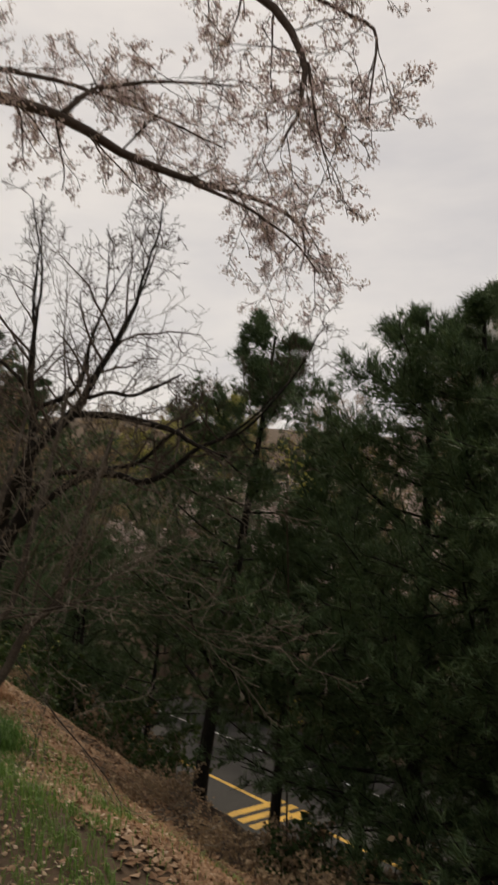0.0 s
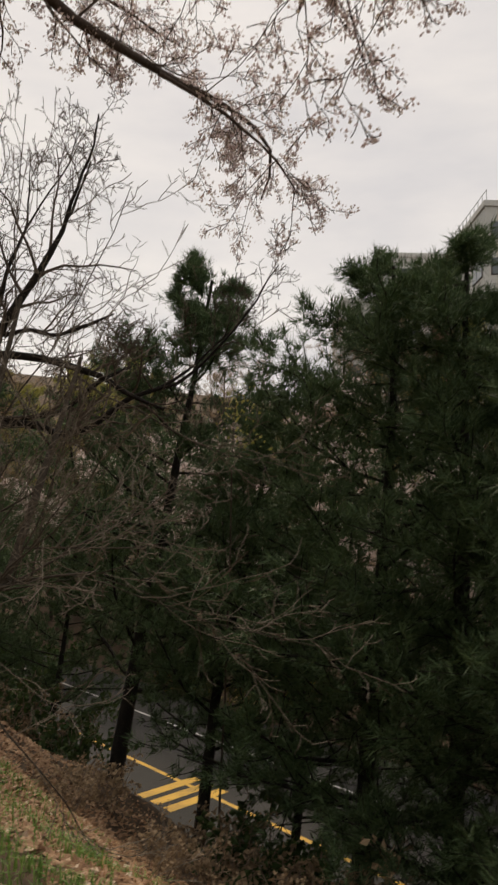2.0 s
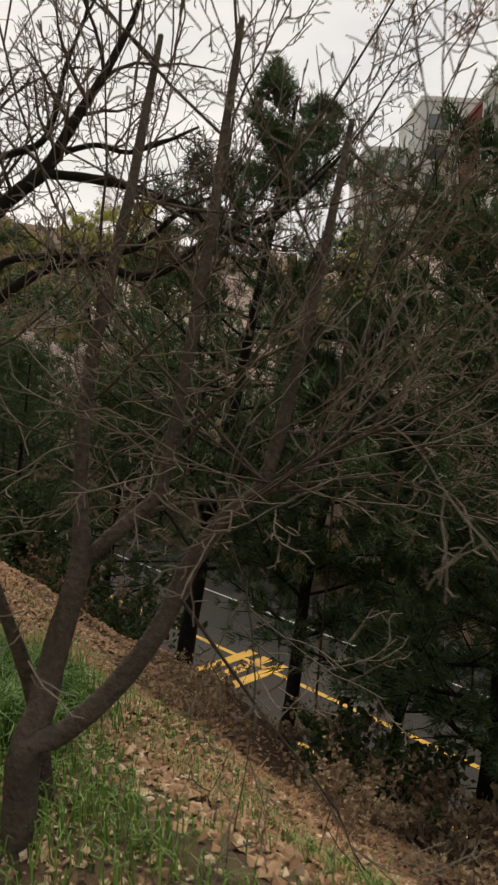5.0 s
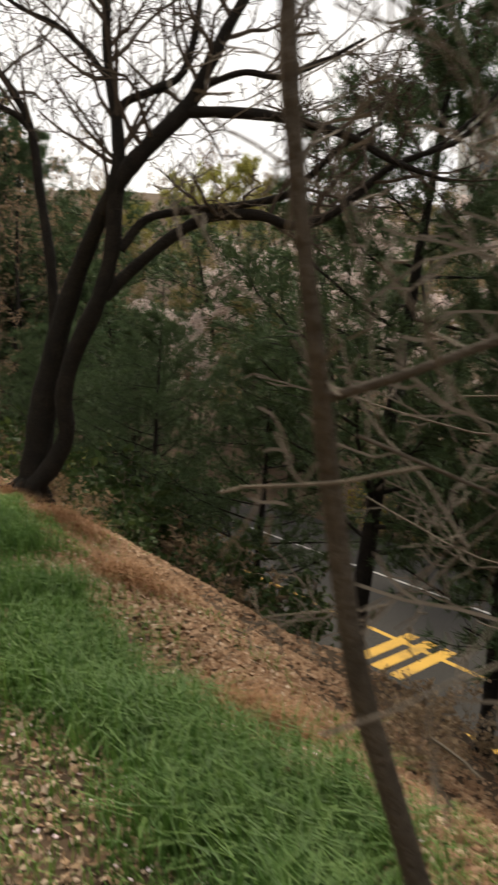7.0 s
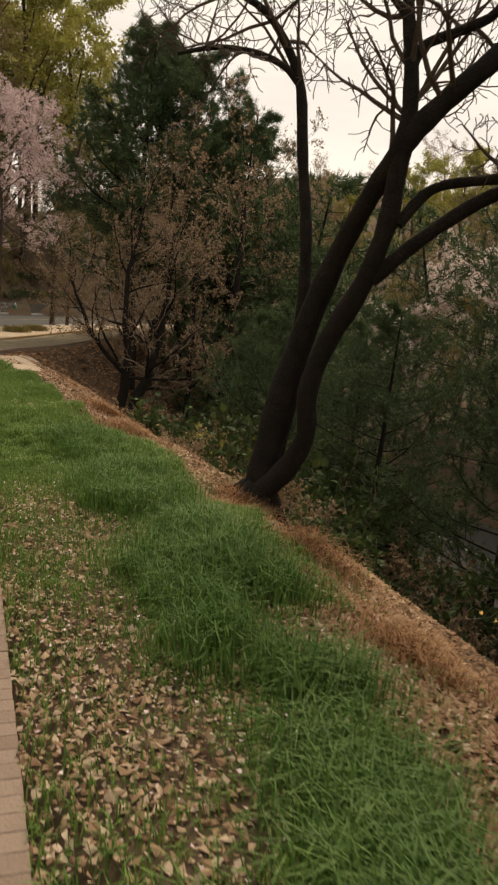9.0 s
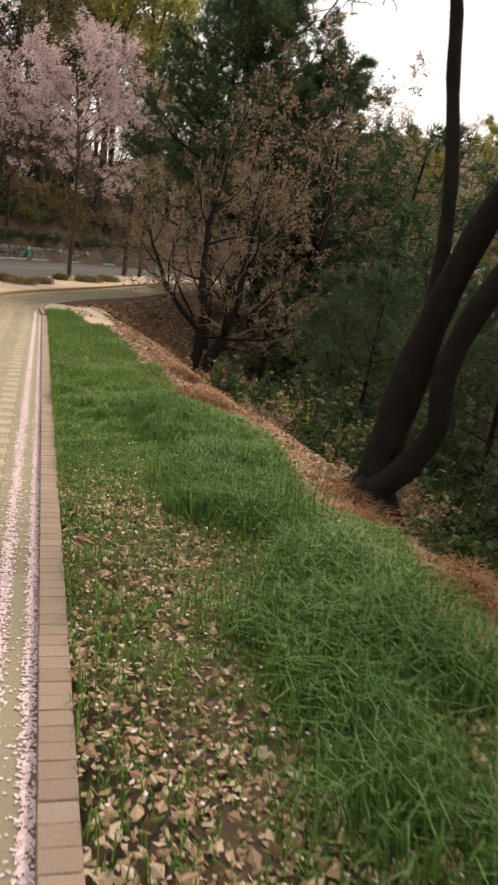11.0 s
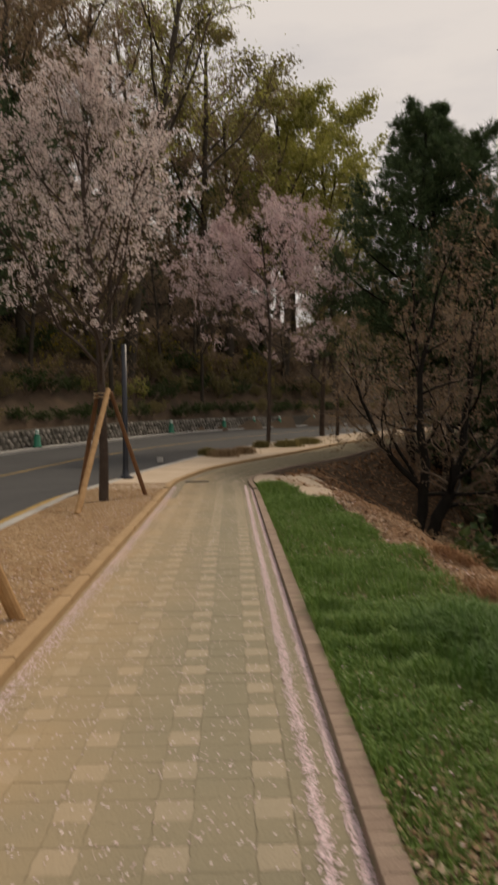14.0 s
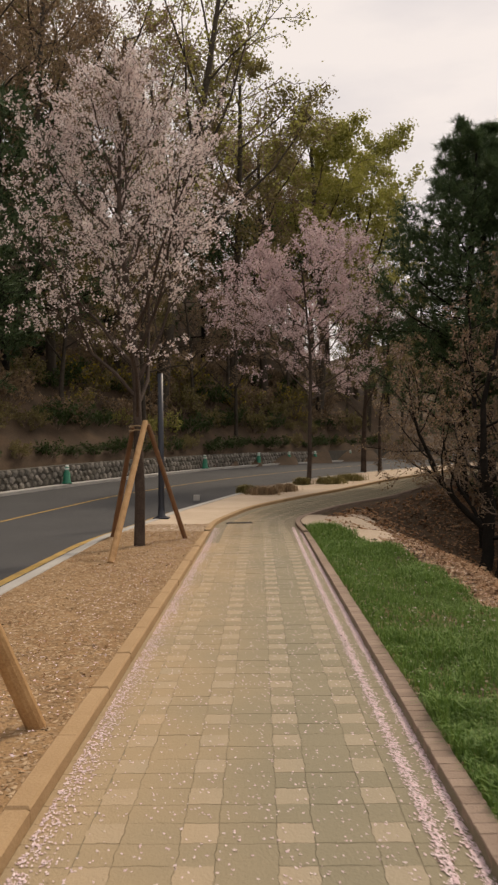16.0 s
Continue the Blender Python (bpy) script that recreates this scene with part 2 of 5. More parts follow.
def box_bm(x0, x1, y0, y1, z0, z1, bevel=0.0):
    bm = bmesh.new()
    bmesh.ops.create_cube(bm, size=1.0)
    for v in bm.verts:
        v.co = Vector(((x0 + x1) / 2 + v.co.x * (x1 - x0), (y0 + y1) / 2 + v.co.y * (y1 - y0), (z0 + z1) / 2 + v.co.z * (z1 - z0)))
    if bevel:
        bmesh.ops.bevel(bm, geom=bm.edges[:], offset=bevel, segments=2, affect="EDGES", profile=0.6)
    return bm


def lathe(profile, sides=20):
    """A solid of revolution about z from (radius, z) pairs."""
    V, F = [], []
    for r, z in profile:
        for k in range(sides):
            a = 2 * math.pi * k / sides
            V.append((r * math.cos(a), r * math.sin(a), z))
    for i in range(len(profile) - 1):
        for k in range(sides):
            F.append((i * sides + k, i * sides + (k + 1) % sides, (i + 1) * sides + (k + 1) % sides, (i + 1) * sides + k))
    return np.array(V), np.array(F)


def empty(name, loc, label, category, group="", kind=""):
    ob = new(name)
    ob.empty_display_size = 0.2
    ob.location = loc
    return tagged(ob, label, category, group, kind)


def tubes(lines, sides=6):
    """Tapered tubes along polylines of (points, radii)."""
    V, F, base = [], [], 0
    ang = np.arange(sides) * 2 * np.pi / sides
    ca, sa = np.cos(ang), np.sin(ang)
    for pts, rad in lines:
        pts, rad = np.asarray(pts, float), np.asarray(rad, float)
        n = len(pts)
        d = np.gradient(pts, axis=0)
        d /= np.linalg.norm(d, axis=1)[:, None] + 1e-9
        ref = np.array([0.31, 0.12, 0.94]) if abs(d[0][2]) < 0.9 else np.array([0.95, 0.2, 0.1])
        u = np.cross(d, ref)
        u /= np.linalg.norm(u, axis=1)[:, None] + 1e-9
        w = np.cross(d, u)
        ring = pts[:, None] + rad[:, None, None] * (u[:, None] * ca[None, :, None] + w[:, None] * sa[None, :, None])
        V.append(ring.reshape(-1, 3))
        i = np.arange(n - 1)[:, None] * sides + base
        k = np.arange(sides)[None, :]
        k2 = (k + 1) % sides
        F.append(np.stack([i + k, i + k2, i + sides + k2, i + sides + k], -1).reshape(-1, 4))
        base += n * sides
    return np.concatenate(V), np.concatenate(F)


def unit(v):
    return v / (np.linalg.norm(v) + 1e-9)


def grow(rs, p, d, length, radius, level, P, out):
    """Grows a limb and its side limbs into out[level] as (points, radii)."""
    n = P["segs"][level]
    pts, rad = [np.array(p, float)], [radius]
    d = unit(np.array(d, float))
    dirs = [d]
    for i in range(n):
        d = unit(d + rs.normal(0, P["wig"][level], 3) + np.array([0, 0, P["up"][level]]))
        pts.append(pts[-1] + d * length / n)
        rad.append(max(P["rmin"], radius * (1 - (1 - P["taper"][level]) * (i + 1) / n)))
        dirs.append(d)
    out[level].append((np.array(pts), np.array(rad)))
    if level + 1 >= P["levels"]:
        return
    kids = P["kids"][level]
    az = rs.uniform(0, 6.28)
    for k in range(kids):
        fr = P["start"][level] + (1 - P["start"][level]) * (k + rs.uniform(0.1, 0.9)) / kids
        i = min(n - 1, int(fr * n))
        q = pts[i] + (pts[i + 1] - pts[i]) * (fr * n - i)
        dd = dirs[i + 1]
        az += 2.4 + rs.normal(0, 0.3)
        a = unit(np.cross(dd, [0.3, 0.5, 0.8] if abs(dd[2]) < 0.8 else [1, 0.2, 0]))
        b = np.cross(dd, a)
        side = a * math.cos(az) + b * math.sin(az)
        side = unit(side * np.array([1, 1, P["flat"][level]]))
        th = math.radians(P["ang"][level] + rs.normal(0, 8))
        nd = dd * math.cos(th) + side * math.sin(th)
        ln = length * P["ratio"][level] * (P["shape"](fr) if level == 0 and "shape" in P else 1 - 0.45 * fr) * rs.uniform(0.75, 1.2)
        grow(rs, q, nd, ln, max(P["rmin"], np.interp(fr, np.linspace(0, 1, n + 1), rad) * P["rk"][level]), level + 1, P, out)


def tips(lines, per, rs, spread):
    """Points scattered along polylines."""
    res, dirs = [], []
    for pts, _ in lines:
        for _ in range(per):
            f = rs.uniform(0.1, 1.0) * (len(pts) - 1)
            i = min(len(pts) - 2, int(f))
            res.append(pts[i] + (pts[i + 1] - pts[i]) * (f - i) + rs.normal(0, spread, 3))
            dirs.append(unit(pts[i + 1] - pts[i]))
    return np.array(res), np.array(dirs)


def rand_dirs(rs, n):
    v = rs.normal(0, 1, (n, 3))
    return v / np.linalg.norm(v, axis=1)[:, None]


def leaf_quads(rs, P, size, jitter=0.35, flat=0.0):
    """A folded leaf of two triangles at each point, turned at random."""
    n = len(P)
    u = rand_dirs(rs, n)
    if flat:
        u[:, 2] *= 1 - flat
        u /= np.linalg.norm(u, axis=1)[:, None]
    w = np.cross(u, rand_dirs(rs, n) if not flat else np.array([0, 0, 1.0]) + rs.normal(0, 1 - flat, (n, 3)))
    w /= np.linalg.norm(w, axis=1)[:, None] + 1e-9
    nrm = np.cross(u, w)
    s = size * rs.uniform(1 - jitter, 1 + jitter, (n, 1))
    a, c = P - u * s * 0.5, P + u * s * 0.5
    b, d = P + w * s * 0.36 + nrm * s * 0.14, P - w * s * 0.36 + nrm * s * 0.14
    V = np.stack([a, b, c, d], 1).reshape(-1, 3)
    i = np.arange(n)[:, None] * 4
    return V, np.concatenate([i + np.array([[0, 1, 2]]), i + np.array([[0, 2, 3]])])


def needle_tufts(rs, P, D, count, length, width):
    """A brush of thin needles round each point, leaning along its direction."""
    n = len(P) * count
    p = np.repeat(P, count, 0) + rs.normal(0, length * 0.12, (n, 3))
    d = rand_dirs(rs, n) * 0.8 + np.repeat(D, count, 0) * 0.75 + np.array([0, 0, 0.15])
    d /= np.linalg.norm(d, axis=1)[:, None] + 1e-9
    w = np.cross(d, rand_dirs(rs, n))
    w /= np.linalg.norm(w, axis=1)[:, None] + 1e-9
    L = length * rs.uniform(0.7, 1.2, (n, 1))
    V = np.stack([p - w * width / 2, p + w * width / 2, p + d * L], 1).reshape(-1, 3)
    return V, np.arange(n * 3).reshape(-1, 3)


# ---------------------------------------------------------------- the lie of the land
def curve(*pts):
    ys, xs = np.array([p[0] for p in pts], float), np.array([p[1] for p in pts], float)
    fine = np.linspace(ys[0], ys[-1], 600)
    val = np.interp(fine, ys, xs)
    ker = np.hanning(15)
    ker /= ker.sum()
    pad = np.concatenate([np.full(7, val[0]), val, val[-1] + (val[-1] - val[-2]) * np.arange(1, 8)])
    val = np.convolve(pad, ker, "valid")
    return lambda y: np.interp(y, fine, val)


rise = curve((-60, 0), (25, 0), (30, 0.08), (35.6, 0.3), (42, 0.62), (50, 0.85), (60, 1.05), (80, 1.3), (140, 1.3))
path_r = curve((-60, 0), (26.3, 0), (28.2, -0.12), (29.6, 0.0), (32.5, 1.28), (35, 3.15), (41, 6.2), (47, 9.6), (60, 17.5), (90, 36))
path_l = curve((-60, -2.14), (26.5, -2.14), (28.7, -2.1), (32.1, -1.35), (35, 0.1), (37.7, 1.85), (42.7, 4.7), (47.3, 7.6), (60, 15.2), (90, 33.5))
road_r = curve((-60, -4.4), (25.5, -4.38), (31, -3.5), (35.7, -2.15), (37.7, -1.4), (41.4, 0.35), (45.8, 2.6), (50.8, 6.0), (60, 12.4), (90, 31))
wall_x = curve((-60, -12.3), (30, -12.2), (37, -11.0), (41.8, -8.9), (47.7, -6.7), (55.6, -3.9), (64, 0.2), (74, 6.5), (90, 19))
LOW = -4.35


def height(x, y):
    """The ground's height, metres."""
    x, y = np.asarray(x, float), np.asarray(y, float)
    r = rise(y)
    crest = path_r(y) + np.interp(y, [-60, 0, 2.5, 5, 9, 15, 20, 27, 34, 90], [1.2, 1.2, 1.32, 1.6, 2.2, 2.2, 1.9, 2.0, 1.0, 0.9])
    s = x - crest - 0.16 * np.sin(0.9 * y + 0.6) - 0.1 * np.sin(2.3 * y)
    bank = r - np.where(s < -0.8, 0, np.where(s < 0.8, 0.66 * (s + 0.8) ** 2 / 3.2, 0.66 * s))
    low = LOW + np.where(x > 16.5, np.minimum(0.27 * (x - 16.5), 9 + 0.02 * x), 0) + np.where(y > 45, 0.09 * (y - 45), 0)
    z = np.where(s > 0, np.maximum(bank, low), bank)
    h = wall_x(y) - 0.35 - x
    hill = r + 0.75 + np.minimum(0.7 * np.maximum(h, 0), 34 + 0.01 * np.maximum(h, 0))
    z = np.where(h > 0, hill, z)
    far = np.clip((y - 80) / 45, 0, 1) ** 1.3
    z = z + far * np.where(h > 0, 0, np.minimum(14, np.abs(y - 80) * 0.22))
    return z


# ---------------------------------------------------------------- ground
def graded(lo, hi, dense_lo, dense_hi, step, factor=1.25):
    a = list(np.arange(dense_lo, dense_hi + 1e-6, step))
    s = step
    while a[-1] < hi:
        s *= factor
        a.append(min(hi, a[-1] + s))
    s = step
    while a[0] > lo:
        s *= factor
        a.insert(0, max(lo, a[0] - s))
    return np.array(a)


def bumps(x, y):
    z = np.zeros_like(x)
    for k, (f, a) in enumerate(((0.9, 0.05), (2.1, 0.03), (4.7, 0.015))):
        z += a * np.sin(f * x * 1.3 + 0.7 + k + 1.5 * np.sin(f * 0.6 * y + 2.1 * k)) * np.sin(f * y + 1.9 * k + 1.2 * np.sin(f * 0.7 * x + 0.4 + k))
    return z


def lie(x, y):
    """The uneven surface of the open ground."""
    x, y = np.asarray(x, float), np.asarray(y, float)
    return height(x, y) + bumps(x, y) * np.clip((x - path_r(y)) / 1.0, 0.15, 1.6) - 0.02


gx = graded(-900, 900, -15, 18, 0.3)
gy = graded(-900, 900, -12, 50, 0.4)
X, Y = np.meshgrid(gx, gy)
Z = lie(X, Y)
paved = (X > wall_x(Y) - 0.5) & (X < path_r(Y) + 0.1)
lowroad = (X > 7.6) & (X < 15.8) & (Y < 47)
Z = np.where(paved | lowroad, height(X, Y) - 0.22, Z)
n, m_ = X.shape
idx = np.arange(n * m_).reshape(n, m_)
quads = np.stack([idx[:-1, :-1], idx[:-1, 1:], idx[1:, 1:], idx[1:, :-1]], -1).reshape(-1, 4)
ground = part("ground", np.stack([X, Y, Z], -1).reshape(-1, 3), quads, M["soil"], smooth=True)
tagged(ground, "brown leaf-strewn earth bank and wooded slopes", "ground", kind="structure")


def ribbon(name, fl, fr, y0, y1, material, dz, label, category, step=0.5, cols=6, zf=None, kind="structure"):
    ys = np.arange(y0, y1 + 1e-6, step)
    t = np.linspace(0, 1, cols)
    xl, xr = fl(ys), fr(ys)
    Xr = xl[:, None] + (xr - xl)[:, None] * t[None]
    Yr = np.repeat(ys[:, None], cols, 1)
    Zr = (rise(Yr) if zf is None else zf(Xr, Yr)) + dz
    k = np.arange(len(ys) * cols).reshape(len(ys), cols)
    q = np.stack([k[:-1, :-1], k[:-1, 1:], k[1:, 1:], k[1:, :-1]], -1).reshape(-1, 4)
    return tagged(part(name, np.stack([Xr, Yr, Zr], -1).reshape(-1, 3), q, material), label, category, kind=kind)


def bar(name, fx, w0, w1, y0, y1, z0, z1, material, label, category, step=0.5, kind="structure", parent=None):
    """A long box section that follows a line, its top rounded a little."""
    ys = np.arange(y0, y1 + 1e-6, step)
    c = min(0.012, (w1 - w0) / 4)
    prof = [(w0, z0), (w0, z1 - c), (w0 + c, z1), (w1 - c, z1), (w1, z1 - c), (w1, z0)]
    V = np.array([[fx(y) + a, y, rise(y) + b] for y in ys for a, b in prof])
    P_ = len(prof)
    F = np.array([[i * P_ + k, i * P_ + k + 1, (i + 1) * P_ + k + 1, (i + 1) * P_ + k] for i in range(len(ys) - 1) for k in range(P_ - 1)])
    ob = part(name, V, F, material, parent)
    return tagged(ob, label, category, kind=kind) if parent is None else ob


flat_low = lambda x, y: np.full_like(x, LOW) + np.where(y > 45, 0.09 * (y - 45), 0)
ribbon("road", lambda y: wall_x(y) + 0.45, lambda y: road_r(y) - 0.0, -40, 88, M["asphalt"], -0.14, "dark grey asphalt road curving past a stone wall", "road")
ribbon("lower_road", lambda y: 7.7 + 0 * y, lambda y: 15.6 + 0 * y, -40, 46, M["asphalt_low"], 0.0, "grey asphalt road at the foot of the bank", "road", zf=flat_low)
ribbon("path_bed", lambda y: path_l(y), lambda y: path_r(y) - 0.1, -20, 62, M["joint"], -0.0745, "sandy bedding of the paved footpath", "path")
ribbon("planting_strip", lambda y: road_r(y) + 0.18, lambda y: path_l(y) - 0.13, -20, 26.5, M["mulch"], -0.02, "dry straw mulch bed between kerbs", "planting bed", cols=12)
ribbon("sand_strip", lambda y: road_r(y) + 0.18, lambda y: path_l(y) - 0.13, 26.5, 60, M["sand"], -0.02, "pale bare sand beside the footpath", "sand", cols=12)
bar("road_kerb", road_r, 0.0, 0.18, -20, 60, -0.3, 0.0, M["concrete"], "pale concrete road kerb", "kerb")
bar("gutter", wall_x, 0.0, 0.45, -40, 88, -0.4, -0.02, M["concrete"], "pale concrete kerb below the stone wall", "kerb")
# painted lines
mid = lambda y: (wall_x(y) + 0.45 + road_r(y)) / 2
for nm, f, w, mt, dz in (("center_line", lambda y: mid(y) - 0.3, 0.12, "paint_worn", -0.136), ("edge_line", lambda y: road_r(y) - 0.45, 0.16, "paint_worn", -0.136)):
    ribbon(nm, f, (lambda g, ww: (lambda y: g(y) + ww))(f, w), -20, 80, M[mt], dz, "painted yellow road line", "road marking", cols=2)
for nm, x0, w, mt in (("lower_edge_line", 8.6, 0.12, "paint_y"), ("lower_center_line", 10.4, 0.12, "paint_y"), ("lower_white_line", 13.1, 0.07, "paint_w")):
    ribbon(nm, (lambda a: (lambda y: a + 0 * y))(x0), (lambda a: (lambda y: a + 0 * y))(x0 + w), -30, 44, M[mt], 0.004, "painted road line on the lower road", "road marking", cols=2, zf=flat_low)
for k in range(3):
    y0 = 11.1 + k * 0.5
    V = np.array([(9.2, y0, LOW + 0.009), (9.2, y0 + 0.3, LOW + 0.009), (10.9, y0 + 0.6, LOW + 0.009), (10.9, y0 + 0.3, LOW + 0.009)])
    tagged(part("hatch_marking", V, np.array([[0, 3, 2, 1]]), M["paint_y"]), "yellow hatched marking painted across the lower road", "road marking", "hatch stripes", "structure")

# ---------------------------------------------------------------- trees
def tree(name, loc, label, category, trunk_mat, out, twig_mat, crown=None, group="", split=1, sides=(10, 7, 4, 3)):
    """A tree thing: trunk, limbs, twigs and the crown's own mesh."""
    root = empty(name, loc, label, category, group)
    V, F = tubes(out[0], sides[0])
    part("trunk", V, F, trunk_mat, root, smooth=True)
    if len(out) > 1 and out[1]:
        if split:
            for one in out[1]:
                V, F = tubes([one], sides[1])
                part("limb", V, F, trunk_mat, root, smooth=True)
        else:
            V, F = tubes(out[1], sides[1])
            tagged(part("branchwork", V, F, trunk_mat, root, smooth=True), kind="stuff")
    rest = [(i, o) for i, o in enumerate(out[2:], 2) if o]
    if rest:
        Vs, Fs, b = [], [], 0
        for i, o in rest:
            V, F = tubes(o, sides[min(i, len(sides) - 1)])
            Vs.append(V)
            Fs.append(F + b)
            b += len(V)
        tagged(part("twigs", np.concatenate(Vs), np.concatenate(Fs), twig_mat, root), kind="stuff")
    for nm, V, F, mt in crown or ():
        tagged(part(nm, V, F, mt, root), kind="stuff")
    return root


def pine(seed, h, spread, bare, tuft_n=16, lean=(0.0, 0.0)):
    """Trunk and limbs of a pine, with needle brushes on the outer twigs."""
    rs = np.random.RandomState(seed)
    P = dict(levels=3, segs=(9, 5, 3), wig=(0.035, 0.09, 0.16), up=(0.02, 0.07, 0.12), taper=(0.18, 0.25, 0.4), rmin=0.006,
             kids=(46, 12), start=(bare, 0.15), ang=(82, 48), flat=(1, 0.7), ratio=(spread / h, 0.42), rk=(0.34, 0.45),
             shape=lambda f: 0.16 + 0.95 * math.sin(min(1, (1.03 - f) * 1.75) * 1.45))
    out = [[], [], []]
    grow(rs, (0, 0, -0.3), (lean[0], lean[1], 1), h, h * 0.0155, 0, P, out)
    pts, dirs = tips(out[2], 7, rs, 0.06)
    p2, d2 = tips(out[1], 16, rs, 0.06)
    top = out[0][0][0][-3:]
    p3 = np.repeat(top, 6, 0) + rs.normal(0, 0.12, (18, 3))
    pts = np.concatenate([pts, p2, p3])
    dirs = np.concatenate([dirs, d2, np.tile([[0, 0, 1.0]], (18, 1))])
    V, F = needle_tufts(rs, pts, dirs, tuft_n, 0.19, 0.015)
    return out, [("needles", V, F, M["needle"])]


SEGS = (7, 6, 4, 3)


def broadleaf(seed, h, trunk_h, spread, kids, leaf=None, leaf_n=3, leaf_size=0.1, levels=4, up=0.05, ang=45, r=0.03, twigs=1.0, clump=0.06, vase=False, segs=SEGS, bunch=1):
    rs = np.random.RandomState(seed)
    P = dict(levels=levels, segs=segs, wig=(0.05, 0.13, 0.18, 0.22), up=(0.03, up, up * 0.8, 0.03), taper=(0.3, 0.25, 0.3, 0.5), rmin=0.004,
             kids=kids, start=(trunk_h / h, 0.25, 0.2), ang=(ang, 38, 40), flat=(1, 0.9, 0.9), ratio=(spread, 0.5, 0.5), rk=(0.5, 0.5, 0.5))
    if vase:
        P["shape"] = lambda f: 1.15 - 0.75 * f
    out = [[] for _ in range(levels)]
    grow(rs, (0, 0, -0.2), (0.03, 0.02, 1), h, h * r, 0, P, out)
    crown = []
    if leaf:
        pts, _ = tips(out[-1], leaf_n, rs, clump)
        if bunch > 1:
            pts = np.repeat(pts, bunch, 0) + rs.normal(0, leaf_size * 0.75, (len(pts) * bunch, 3))
        V, F = leaf_quads(rs, pts, leaf_size)
        crown = [(leaf[0], V, F, M[leaf[1]])]
    return out, crown


def ground_at(x, y):
    return float(lie(x, y))


# the pines between the bank and the lower road
pines = []
PINES = [(7.2, 10.0, 10.0, 0.17, 0.02), (7.3, 7.6, 7.3, 0.18, 0.02), (7.5, 4.5, 9.8, 0.17, -0.02), (7.4, 3.1, 9.4, 0.13, -0.02), (8.1, 6.3, 5.4, 0.1, 0.0), (7.1, 1.9, 8.4, 0.06, -0.02), (7.0, 0.2, 7.0, 0.04, 0.0),
         (7.3, 12.9, 5.2, 0.1, 0.05), (6.6, 15.6, 5.0, 0.08, 0.05), (7.4, 18.2, 5.4, 0.05, 0.05), (6.6, 21.2, 5.2, 0.05, 0.0), (7.6, 24.6, 5.8, 0.0, 0.0), (7.0, -1.8, 8.6, 0.0, 0.0)]
masters = []
for i, (bare, sp) in enumerate(((0.2, 2.5), (0.23, 2.4), (0.17, 2.6), (0.1, 3.4), (0.14, 3.2))):
    out, cr = pine(11 + i, 10.0, sp, bare)
    ob = tree("pine_tree", (0, 0, 0), "tall dark green pine with bare lower trunk on the bank", "pine tree", M["bark_dark_shaded"], out, M["bark_dark_shaded"], cr, "pines on the bank", sides=(10, 6, 4, 3))
    masters.append(ob)
rs = np.random.RandomState(5)
used = set()
for i, (x, y, h, lx, ly) in enumerate(PINES):
    k = i % 3 if i < 7 else 3 + i % 2
    m = pose(x, y, ground_at(x, y), -math.degrees(ly), math.degrees(lx), 0) @ pose(0, 0, 0, 0, 0, rs.uniform(0, 360)) @ Matrix.Scale(h / 10.0, 4)
    if k not in used:
        used.add(k)
        masters[k].matrix_basis = m
    else:
        ob = copy_thing(masters[k], m)
        ob.matrix_basis = m

# big leaning tree at the crest
rs = np.random.RandomState(21)
P = dict(levels=5, segs=(8, 8, 6, 5, 4), wig=(0.03, 0.1, 0.2, 0.24, 0.26), up=(0, 0.05, 0.03, 0.04, 0.03), taper=(0.6, 0.3, 0.3, 0.3, 0.5), rmin=0.005,
         kids=(0, 6, 6, 5), start=(0, 0.25, 0.2, 0.2), ang=(40, 45, 48, 48), flat=(1, 1, 1, 1), ratio=(0, 0.55, 0.5, 0.5), rk=(0.5, 0.5, 0.55, 0.6))
BIG = Vector((2.95, 11.4, -0.55))


def stem(pts, r0, r1, n=14):
    """A smooth stem through a few places."""
    pts = np.array(pts, float)
    t = np.linspace(0, len(pts) - 1, n)
    k = np.arange(len(pts))
    sm = np.stack([np.interp(t, k, pts[:, j]) for j in range(3)], -1)
    for _ in range(2):
        sm[1:-1] = (sm[:-2] + 2 * sm[1:-1] + sm[2:]) / 4
    k = np.arange(n) * 1.0
    sm[1:-1] += (np.stack([np.sin(1.9 * k + pts[0][0] * 9), np.sin(2.3 * k + 2), np.sin(1.6 * k + 4) * 0.5], -1) * 0.2 * r0)[1:-1]
    return sm, np.linspace(r0, r1, n)


def bough(rows, per=4, knot=0.05):
    """A limb that bends smoothly through (x, y, z, radius) places, a little knotty."""
    a = np.array(rows, float)
    a = np.concatenate([[2 * a[0] - a[1]], a, [2 * a[-1] - a[-2]]])
    res = []
    for i in range(1, len(a) - 2):
        for k in range(per):
            t = k / per
            p0, p1, p2, p3 = a[i - 1:i + 3]
            res.append(0.5 * (2 * p1 + (p2 - p0) * t + (2 * p0 - 5 * p1 + 4 * p2 - p3) * t * t + (3 * p1 - p0 - 3 * p2 + p3) * t ** 3))
    res = np.array(res + [a[-2]])
    k = np.arange(len(res))
    return res[:, :3], np.maximum(0.004, res[:, 3] * (1 + knot * np.sin(2.1 * k + 9 * a[1][0]) + knot * np.sin(0.9 * k + 5 * a[1][1])))


